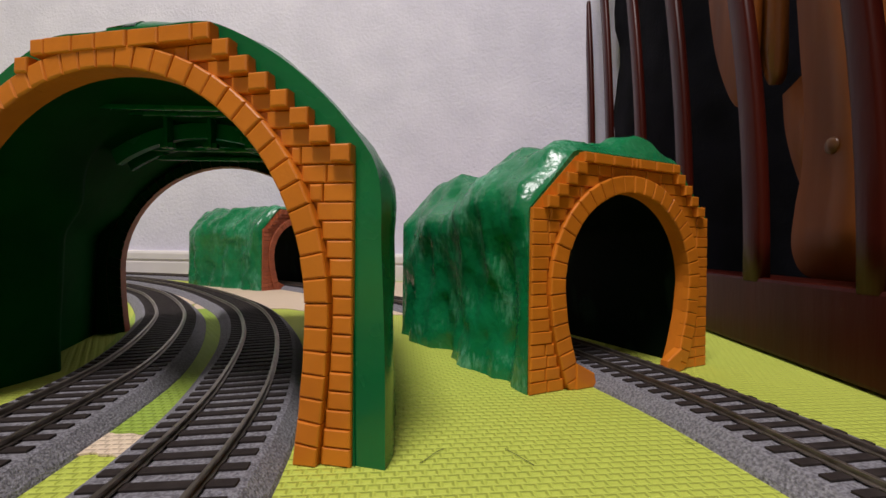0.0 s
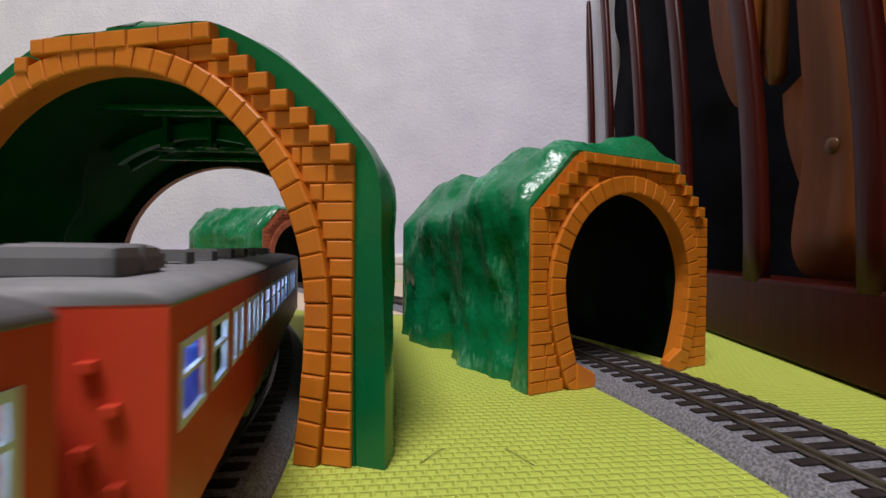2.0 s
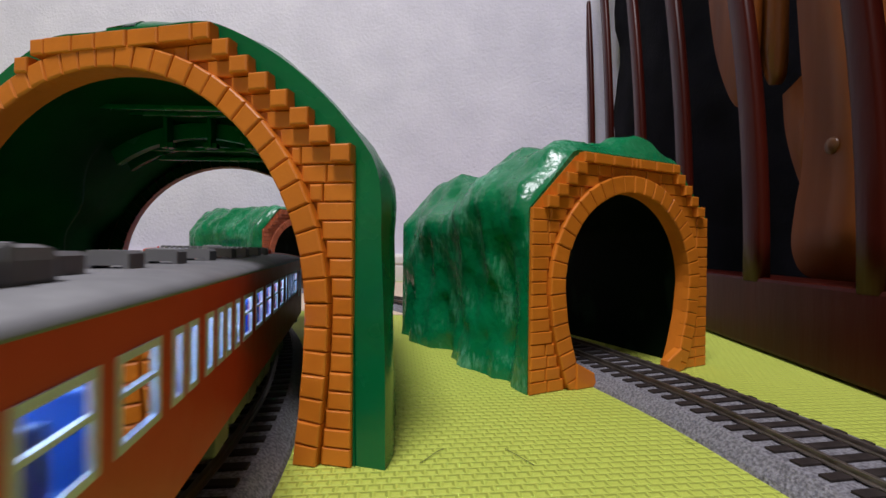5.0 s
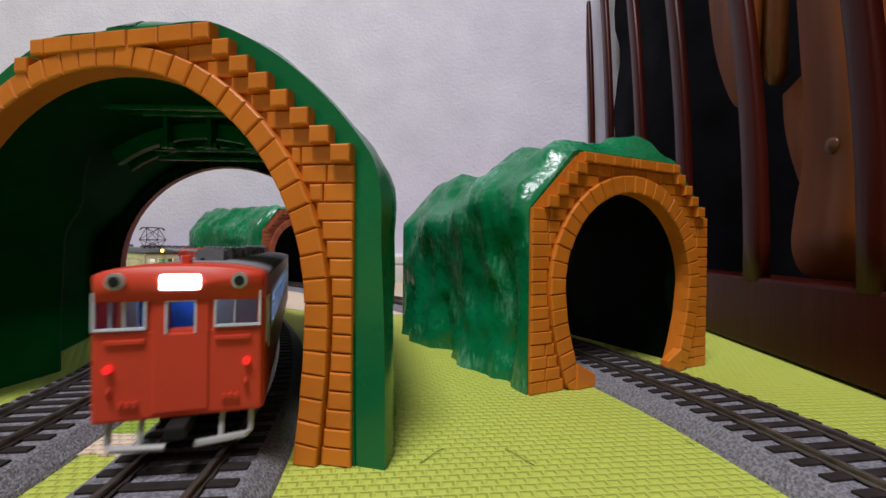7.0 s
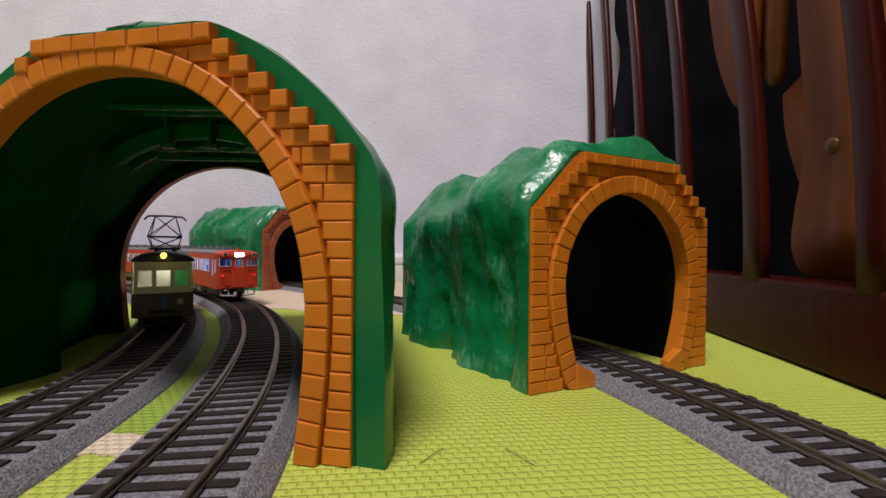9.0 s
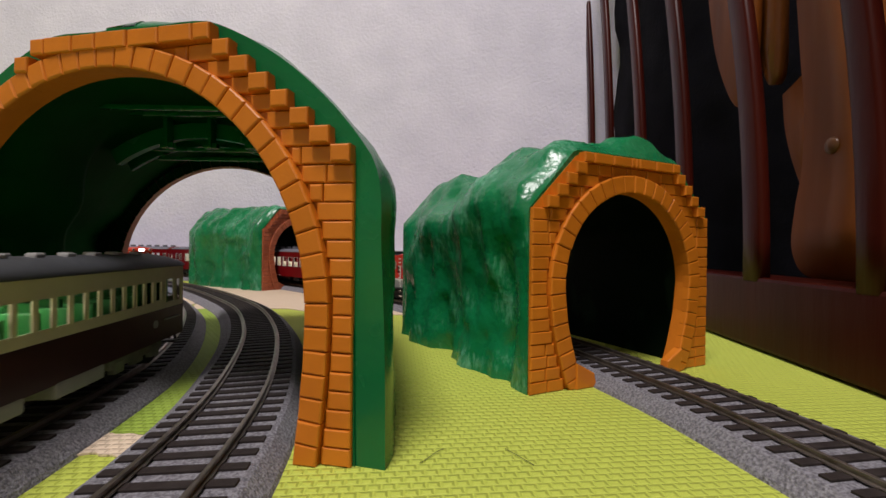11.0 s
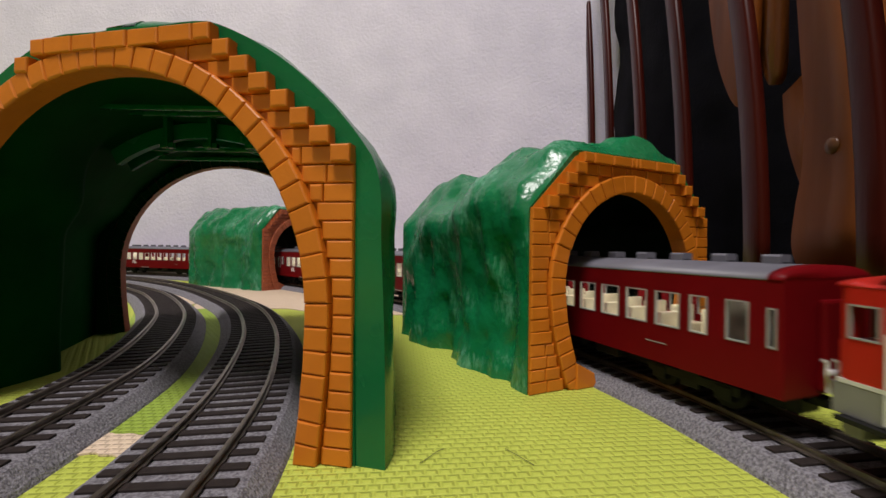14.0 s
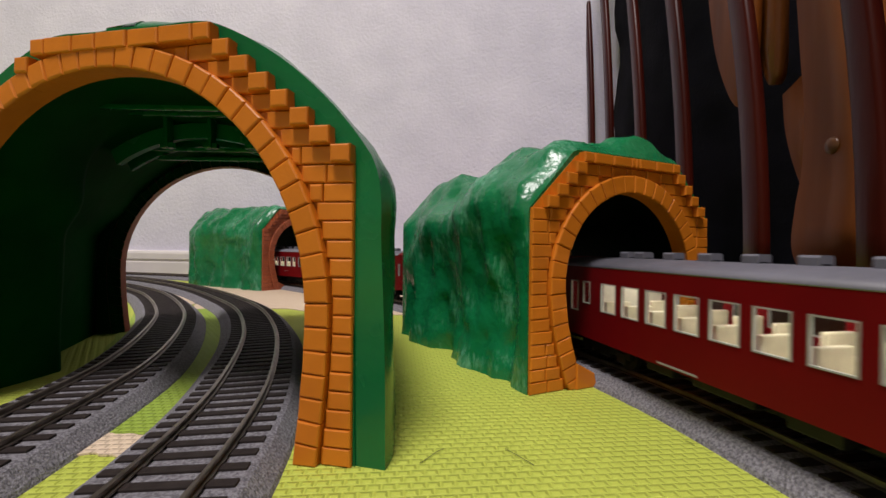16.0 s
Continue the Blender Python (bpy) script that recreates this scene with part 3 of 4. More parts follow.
def crib():
    th = thing("crib", CRIB, "dark red-brown wooden crib side with upright slats", "crib")
    part("bottom_rail", boxes((0, .030, -.5, .515, .0012, .0405), bevel=.002), M_CRIB, th, "dark red-brown bottom rail")
    part("top_rail", boxes((-.002, .032, -.5, .53, .62, .66), bevel=.004), M_CRIB, th)
    # far edge, near edge, and how strongly each slat curves away with height
    slats = [(.4620, .4440, .31), (.3710, .3530, .36), (.2640, .2475, .50), (.1745, .1582, .57), (.0896, .0735, .68), (.0147, .0018, .66), (-.0620, -.0770, .60)]
    for a, b, bow in slats:
        rings = []
        for k in range(25):
            z = .038 + k / 24 * .59
            dy = bow * min(z - .04, .42) ** 2
            x0, x1 = .0, .0066
            rings.append([(x, y + dy, z) for x, y in ((x0, b + .0015), (x0, a - .0015), (x0 + .001, a), (x1 - .001, a), (x1, a - .0015), (x1, b + .0015), (x1 - .001, b), (x0 + .001, b))])
        part("slat", loft(rings, True, True), M_CRIB, th, "", True)
    for y in (.500,):
        part("post", boxes((-.002, .030, y, y + .016, .0012, .62), bevel=.003), M_CRIB, th)
    return th


crib()


def flat_board(name, outline, x0, x1, material, label, bevel=.004):
    # an upright sawn board behind the slats; outline in (along, height)
    bm = bmesh.new()
    A = [bm.verts.new((x0, y, z)) for y, z in outline]
    f = bm.faces.new(A)
    ext = bmesh.ops.extrude_face_region(bm, geom=[f])
    for v in ext["geom"]:
        if isinstance(v, bmesh.types.BMVert):
            v.co.x = x1
    bmesh.ops.bevel(bm, geom=list(bm.edges), offset=bevel, segments=3, affect="EDGES", clamp_overlap=True)
    ob = thing(name, CRIB, label, "wooden board")
    part("board", bm, material, ob, "", True)
    return ob


def smooth_outline(P):
    pts, _ = curve_points(P + [P[0]], 6)
    return [tuple(p) for p in pts[:-1]]


b1 = flat_board("wooden_board", smooth_outline([(.0998, .2400), (.0925, .1690), (.0890, .1345), (.0900, .1023), (.0950, .080), (.0972, .0568), (.0880, .042), (.060, .040), (.034, .041), (.030, .10), (.034, .17), (.042, .26), (.07, .30)]), .031, .045, M_BOARD, "brown wooden board with a round screw cap behind the crib slats")
bm = bmesh.new()
bmesh.ops.create_uvsphere(bm, u_segments=20, v_segments=10, radius=.0046)
for v in bm.verts:
    v.co = Vector((v.co.x * .55 + .0312, v.co.y + .0675, v.co.z + .1105))
part("screw_cap", bm, mat("screw_cap_brown", (0.16, 0.062, 0.024), 0.35), b1, "round brown screw cap", True)
flat_board("wooden_board", smooth_outline([(.200, .300), (.184, .2192), (.1686, .1817), (.152, .1589), (.142, .166), (.135, .21), (.140, .300)]), .030, .037, M_BOARD, "curved brown wooden board behind the crib slats", .002)
flat_board("wooden_board", smooth_outline([(.151, .300), (.147, .234), (.140, .190), (.130, .166), (.124, .172), (.123, .205), (.125, .300)]), .038, .046, M_BOARD2, "amber varnished wooden board behind the crib slats", .002)
flat_board("wooden_board", smooth_outline([(.131, .160), (.128, .135), (.119, .108), (.108, .090), (.098, .096), (.098, .150), (.106, .166)]), .047, .055, M_BOARD, "curved brown wooden board in the shade behind the crib", .002)


def cloth_bag():
    # a dark padded bag that fills the crib behind the slats
    th = thing("cloth_bag", CRIB, "large black cloth bag inside the crib", "bag")
    rings = []
    for i in range(31):
        y = -.45 + i * .91 / 30
        r = []
        for j in range(25):
            a = j / 24
            z = .0 + a * .60
            x = .098 - .062 * min(1, max(0, (y - .20) / .12)) + .018 * noise.noise(Vector((y * 9, z * 7, 2))) + .006 * noise.noise(Vector((y * 30, z * 22, 5)))
            r.append((x, y, z))
        r += [(.34, y, .60), (.34, y, 0)]
        rings.append(r)
    part("bag_body", loft(rings, True, True), M_CLOTH, th, "", True)
    part("tag", boxes((.070, .0705, .200, .208, .252, .330)), M_REDTAG, th, "small red cloth tag")
    return th


cloth_bag()

# ---- rail vehicles; local y runs along the car, z from the rail top ----
def side_panels(owner, hw, y0, y1, z0, z1, openings, material, label="", name="side_panel", thick=.0011):
    # the two side walls, each one sheet with openings that go through: (ya, yb, za, zb)
    ys = sorted({y0, y1, *[v for o in openings for v in o[:2]]})
    zs = sorted({z0, z1, *[v for o in openings for v in o[2:]]})

    def solid(i, k):
        if not (0 <= i < len(ys) - 1 and 0 <= k < len(zs) - 1):
            return False
        y, z = (ys[i] + ys[i + 1]) / 2, (zs[k] + zs[k + 1]) / 2
        return not any(a < y < b and c < z < d for a, b, c, d in openings)
    for sx in (-1, 1):
        bm = bmesh.new()
        made = {}

        def v(layer, i, k):
            key = (layer, i, k)
            if key not in made:
                made[key] = bm.verts.new((sx * (hw - layer * thick), ys[i], zs[k]))
            return made[key]
        for i in range(len(ys) - 1):
            for k in range(len(zs) - 1):
                if not solid(i, k):
                    continue
                for layer in (0, 1):
                    bm.faces.new((v(layer, i, k), v(layer, i + 1, k), v(layer, i + 1, k + 1), v(layer, i, k + 1)))
                for di, dk, a, b in ((-1, 0, (i, k), (i, k + 1)), (1, 0, (i + 1, k), (i + 1, k + 1)), (0, -1, (i, k), (i + 1, k)), (0, 1, (i, k + 1), (i + 1, k + 1))):
                    if not solid(i + di, k + dk):
                        bm.faces.new((v(0, *a), v(0, *b), v(1, *b), v(1, *a)))
        part(name, bm, material, owner, label)


def end_panel(owner, ya, yb, hw, z0, z1, openings, material, name, label=""):
    # one end wall, a single sheet with window openings (xa, xb, za, zb)
    xs = sorted({-hw, hw, *[v for o in openings for v in o[:2]]})
    zs = sorted({z0, z1, *[v for o in openings for v in o[2:]]})
    bm = bmesh.new()
    made = {}

    def v(y, i, k):
        if (y, i, k) not in made:
            made[(y, i, k)] = bm.verts.new((xs[i], y, zs[k]))
        return made[(y, i, k)]

    def solid(i, k):
        if not (0 <= i < len(xs) - 1 and 0 <= k < len(zs) - 1):
            return False
        x, z = (xs[i] + xs[i + 1]) / 2, (zs[k] + zs[k + 1]) / 2
        return not any(a < x < b and c < z < d for a, b, c, d in openings)
    for i in range(len(xs) - 1):
        for k in range(len(zs) - 1):
            if not solid(i, k):
                continue
            for y in (ya, yb):
                bm.faces.new((v(y, i, k), v(y, i + 1, k), v(y, i + 1, k + 1), v(y, i, k + 1)))
            for di, dk, a, b in ((-1, 0, (i, k), (i, k + 1)), (1, 0, (i + 1, k), (i + 1, k + 1)), (0, -1, (i, k), (i + 1, k)), (0, 1, (i, k + 1), (i + 1, k + 1))):
                if not solid(i + di, k + dk):
                    bm.faces.new((v(ya, *a), v(ya, *b), v(yb, *b), v(yb, *a)))
    return part(name, bm, material, owner, label)


def arch_roof(hw, y0, y1, z0, rise, n=14, drop=.0004, round_end=0.0):
    rings = []
    ys = [y0, y0 + .004, y0 + .010, y1 - .010, y1 - .004, y1] if round_end else [y0, y1]
    for y in ys:
        k = 1.0
        if round_end:
            d = min(y - y0, y1 - y)
            k = 1 - round_end * max(0, 1 - d / .010) ** 2
        r = []
        for j in range(n + 1):
            a = math.pi * j / n
            c, s = math.cos(a), math.sin(a)
            r.append((hw * (abs(c) ** .9) * (1 if c > 0 else -1), y, z0 + rise * k * max(s, 0)))
        r += [(-hw, y, z0 - drop), (hw, y, z0 - drop)]
        rings.append(r)
    return loft(rings, True, True)


def window_set(th, hw, openings, frame_mat, t=.0008, rails=True):
    for ya, yb, za, zb in openings:
        for sx in (-1, 1):
            bm = bmesh.new()
            xo, xn = sx * (hw + .00022), sx * (hw - .0006)
            loops = []
            for x, k in ((xo, 0.0), (xo, t), (xn, t), (xn, 0.0)):
                loops.append([bm.verts.new((x, y, z)) for y, z in ((ya + k, za + k), (yb - k, za + k), (yb - k, zb - k), (ya + k, zb - k))])
            for A, B in zip(loops, loops[1:] + loops[:1]):
                for k in range(4):
                    bm.faces.new((A[k], A[(k + 1) % 4], B[(k + 1) % 4], B[k]))
            w = part("window", bm, frame_mat, th)
            if rails and yb - ya > .006:
                zm = za + (zb - za) * .55
                part("sash_bar", boxes((*sorted((xo * .9995, xn)), ya + t, yb - t, zm, zm + t * .6)), frame_mat, w)
            g = sx * (hw - .00035)
            bm = bmesh.new()
            vs = [bm.verts.new(p) for p in ((g, ya + t, za + t), (g, yb - t, za + t), (g, yb - t, zb - t), (g, ya + t, zb - t))]
            bm.faces.new(vs)
            p = part("pane", bm, M_GLASS, w)
            p.visible_shadow = False


def bogie(th, y, material, hw=.0115):
    bm = bmesh.new()
    for sx in (-1, 1):
        xa, xb = sorted((sx * hw, sx * (hw - .0018)))
        box(bm, xa, xb, y - .0165, y + .0165, .0048, .0078, bevel=.0004)
        for dy in (-.0115, .0115):
            box(bm, xa - .0004, xb + .0004, y + dy - .0028, y + dy + .0028, .0028, .0072, bevel=.0006)
        box(bm, xa, xb, y - .0035, y + .0035, .0030, .0092, bevel=.0006)
    b = part("bogie", bm, material, th, "bogie frame with axle boxes and springs")
    for dy in (-.0115, .0115):
        bm = bmesh.new()
        for sx in (-1, 1):
            disc(bm, (sx * .0078, y + dy, .0056), (1, 0, 0), .0056, .0020, 18)
        disc(bm, (0, y + dy, .0056), (1, 0, 0), .0008, .018, 8)
        part("wheelset", bm, M_BLACK, b, "dark metal wheelset")


def seats(th, y0, y1, zf, seat_mat, pitch=.0115, tall=1.0):
    bm = bmesh.new()
    y = y0
    while y < y1:
        for sx in (-1, 1):
            xa, xb = sorted((sx * .0155, sx * .0050))
            box(bm, xa, xb, y, y + .0050, zf + .0010, zf + .0058 * tall, bevel=.0005)
            box(bm, xa, xb, y - .0012, y + .0006, zf + .0020, zf + .0115 * tall, bevel=.0005)
        y += pitch
    part("seats", bm, seat_mat, th, "rows of moulded seats")


def cooler(th, y, z, material, w=.0078, l=.0060, h=.0034):
    # a small hood that stands on two side skirts, open beneath
    u, t = w / 2, w * .16
    prof = [(-u, z - .0006), (-u, z + h - .0006), (-u + .0006, z + h), (u - .0006, z + h), (u, z + h - .0006), (u, z - .0006), (u - t, z - .0006), (u - t, z + h * .22), (-u + t, z + h * .22), (-u + t, z - .0006)]
    rings = [[(x * k, y + dy, zz) for x, zz in prof] for dy, k in ((-l / 2, .95), (-l / 2 + .0005, 1.0), (l / 2 - .0005, 1.0), (l / 2, .95))]
    part("ventilator", loft(rings, True, True), material, th, "small roof ventilator box")


def slim(th, k, tall=1.0):
    # narrows the body parts built so far
    for ob in th.children_recursive:
        if ob.type == "MESH":
            ob.data.transform(Matrix.Diagonal((k, 1, tall, 1)))


KH = .018      # half-width of the cars


def railcar(m, label, tank):
    # vermilion diesel railcar; a rounded driver's cab at +y, a flat end at -y
    L = .216
    y0, y1 = -L / 2, L / 2
    th = thing("railcar", m, label, "toy train car", "railcars of the vermilion train")
    za, zb = .0238, .0349
    ops = []
    for c, w in ((.0985, .0036), (.0908, .0032), (.0745, .0118), (.0650, .0044), (.0576, .0044), (.0508, .0044), (.0420, .0044), (.0300, .0100), (.0158, .0100), (.0016, .0100), (-.0126, .0100), (-.0268, .0100), (-.0375, .0044), (-.0448, .0044), (-.0508, .0044), (-.0575, .0044), (-.0660, .0044), (-.0722, .0044), (-.0838, .0110), (-.0985, .0115)):
        lo, hi2 = (za, zb) if w > .0035 else (za - .003, zb - .0005)
        ops.append((c - w / 2, c + w / 2, lo, hi2))
    side_panels(th, KH, y0, y1 - .003, .0100, .0402, ops, M_RED, "vermilion side wall")
    part("flat_end", boxes((-KH + .0011, KH - .0011, y0, y0 + .0010, .0100, .0402)), M_RED, th, "vermilion flat end wall")
    part("floor_plate", boxes((-KH + .0012, KH - .0012, y0 + .0011, y1 - .0045, .0122, .0132)), M_INT, th)
    window_set(th, KH, ops, M_SILVER, .0010)
    part("roof", arch_roof(KH + .0001, y0, y1 - .0125, .0402, .0026), M_ROOF, th, "grey arched roof", True)
    # cab front, rounded at the roof, with three windows
    rings = []
    for dy, k in ((-.0127, 1.0), (-.008, .995), (-.004, .965), (-.0015, .90), (-.0004, .80)):
        r = []
        for j in range(15):
            a = math.pi * j / 14
            c, s = math.cos(a), math.sin(a)
            r.append(((KH + .0002) * (abs(c) ** .9) * (1 if c > 0 else -1) * (1 - (1 - k) * .35), y1 + dy, .0402 + .0028 * max(s, 0) * k))
        r += [(-KH * (1 - (1 - k) * .35), y1 + dy, .0352), (KH * (1 - (1 - k) * .35), y1 + dy, .0352)]
        rings.append(r)
    part("cab_roof", loft(rings, True, True), M_RED, th, "rounded vermilion roof end over the cab", True)
    bm = bmesh.new()
    box(bm, -KH + .0004, KH - .0004, y1 - .0042, y1 - .0012, .0100, .0292, bevel=.0008)
    for xa, xb in ((-.0172, -.0164), (-.0070, -.0056), (.0056, .0070), (.0164, .0172)):
        box(bm, xa, xb, y1 - .0042, y1 - .0013, .0290, .0375)
    box(bm, -.0170, .0170, y1 - .0042, y1 - .0013, .0368, .0400, bevel=.0006)
    box(bm, -.0058, .0058, y1 - .0042, y1 - .0008, .0112, .0282, bevel=.0004)
    box(bm, -.0058, -.0030, y1 - .0042, y1 - .0008, .0280, .0358)
    box(bm, .0030, .0058, y1 - .0042, y1 - .0008, .0280, .0358)
    box(bm, -.0058, .0058, y1 - .0042, y1 - .0008, .0350, .0376, bevel=.0003)
    part("cab_front", bm, M_RED, th, "vermilion cab front with a centre door")
    bm = bmesh.new()
    for sx in (-1, 1):
        box(bm, *sorted((sx * .0070, sx * .0074)), y1 - .0014, y1 - .0006, .0296, .0368)
        box(bm, *sorted((sx * .0168, sx * .0173)), y1 - .0014, y1 - .0006, .0296, .0368)
        box(bm, *sorted((sx * .0070, sx * .0173)), y1 - .0014, y1 - .0006, .0292, .0297)
        box(bm, *sorted((sx * .0070, sx * .0173)), y1 - .0014, y1 - .0006, .0366, .0371)
        box(bm, *sorted((sx * .0112, sx * .0115)), y1 - .0013, y1 - .0008, .0297, .0366)
        box(bm, *sorted((sx * .0028, sx * .0032)), y1 - .0014, y1 - .0007, .0281, .0352)
    box(bm, -.0032, .0032, y1 - .0014, y1 - .0007, .0349, .0353)
    part("windscreen_frame", bm, M_SILVER, th, "silver windscreen frames")
    for xa, xb in ((-.0172, -.0070), (-.0030, .0030), (.0070, .0172)):
        bm = bmesh.new()
        bm.faces.new([bm.verts.new(p) for p in ((xa, y1 - .0012, .0282), (xb, y1 - .0012, .0282), (xb, y1 - .0012, .0370), (xa, y1 - .0012, .0370))])
        part("windscreen", bm, M_GLASS, th).visible_shadow = False
    part("destination_lamp", boxes((-.0042, .0042, y1 - .0022, y1 + .0004, .0374, .0409), bevel=.0007), M_LAMPW, th, "bright white destination sign")
    for sx in (-1, 1):
        bm = disc(bmesh.new(), (sx * .0126, y1 - .0012, .0394), (0, 1, 0), .0018, .0040)
        h = part("headlight_housing", bm, M_LGREY, th, "round grey headlight housing")
        part("headlight_lens", disc(bmesh.new(), (sx * .0126, y1 + .0009, .0394), (0, 1, 0), .0011, .0006), M_BLACK, h)
        part("tail_lamp", disc(bmesh.new(), (sx * .0142, y1 - .0008, .0214), (0, 1, 0), .0009, .0012, 12), M_LAMPR, th, "small red tail lamp")
        bm = bmesh.new()
        for k in range(3):
            disc(bm, (sx * .0105 + k * .0014 - .0014, y1 - .0011, .0138), (0, 1, 0), .0006, .0014, 8)
        tube(bm, [(sx * .0140, y1 - .0008, .0150), (sx * .0140, y1 - .0002, .0168), (sx * .0140, y1 - .0008, .0176)], .0003)
        box(bm, *sorted((sx * .0072, sx * .0150)), y1 - .0014, y1 - .0006, .0262, .0272, bevel=.0002)
        part("jumper_socket", bm, M_RED, th, "moulded jumper socket and step")
        bm = bmesh.new()
        tube(bm, [(sx * .0150, y1 - .0040, .0100), (sx * .0150, y1 - .0030, .0050), (sx * .0140, y1 - .0015, .0046), (sx * .0030, y1 - .0010, .0040)], .0008)
        tube(bm, [(sx * .0085, y1 - .0040, .0100), (sx * .0085, y1 - .0018, .0045)], .0007)
        part("guard_iron", bm, M_LGREY, th, "light grey guard frame")
    part("coupler", boxes((-.0022, .0022, y1 - .008, y1 + .0035, .0068, .0098), bevel=.0006), M_BLACK, th, "black knuckle coupler")
    # flat end with its gangway and small steps
    part("gangway", boxes((-.0050, .0050, y0 - .0022, y0 - .0001, .0110, .0345), bevel=.0010), M_LGREY, th, "grey gangway frame")
    for x, z in ((.0095, .0335), (.0120, .0285), (.0090, .0240), (.0125, .0195), (.0110, .0140), (.0140, .0145), (-.0110, .0300), (-.0110, .0220)):
        part("end_step", boxes((x - .0010, x + .0010, y0 - .0012, y0 - .0001, z - .0007, z + .0007), bevel=.0002), M_RED, th)
    if tank:
        bm = boxes((-.0078, .0078, tank - .0085, tank + .0085, .0412, .0470), bevel=.0018)
        box(bm, -.0081, .0081, tank - .0006, tank + .0006, .0414, .0472, bevel=.0004)
        part("water_tank", bm, M_ROOF, th, "grey ribbed roof tank")
    for y in (-.0730, -.0545, -.0330, -.0100, .0130, .0330, .0560, .0740):
        cooler(th, y, .0426, M_ROOF)
    part("horn", boxes((-.0010, .0010, y1 - .0070, y1 - .0045, .0405, .0448), bevel=.0004), M_RED, th)
    part("ceiling_tube", boxes((-.0045, .0045, y0 + .006, y1 - .007, .0384, .0392)), M_STRIPC, th, "cool white interior light strip")
    for x in (.0148, -.0090):
        part("cab_lamp", disc(bmesh.new(), (x, y1 - .0060, .0356), (0, 1, 0), .0006, .0010, 10), M_LAMPW, th, "tiny bright white cab lamp")
    part("cab_lining", boxes((-KH + .0013, -.0035, y1 - .0158, y1 - .0150, .0133, .0372), (.0135, KH - .0013, y1 - .0158, y1 - .0150, .0133, .0372)), M_INT, th, "pale cab partition")
    part("bulkhead", boxes((-KH + .0013, KH - .0013, y1 - .0165, y1 - .0160, .0133, .0382)), M_BLUE, th, "blue partition behind the cab")
    seats(th, y0 + .012, y1 - .022, .0134, M_BLUE, .0105, 1.5)
    slim(th, .91)
    for y in (-.072, .072):
        bogie(th, y, M_UNDER)
    for ya, yb, h in ((-.048, -.038, .0062), (-.034, -.020, .0050), (-.017, -.008, .0064), (-.004, .006, .0058), (.009, .016, .0064), (.020, .030, .0050), (.034, .046, .0060)):
        for sx in (-1, 1):
            part("underfloor_box", boxes((*sorted((sx * .0150, sx * .0080)), ya, yb, .0098 - h, .0100), bevel=.0006), M_UNDER, th, "grey-green underfloor box")
    part("floor_frame", boxes((-.0125, .0125, y0 + .003, y1 - .006, .0092, .0100)), M_BLACK, th)
    return th


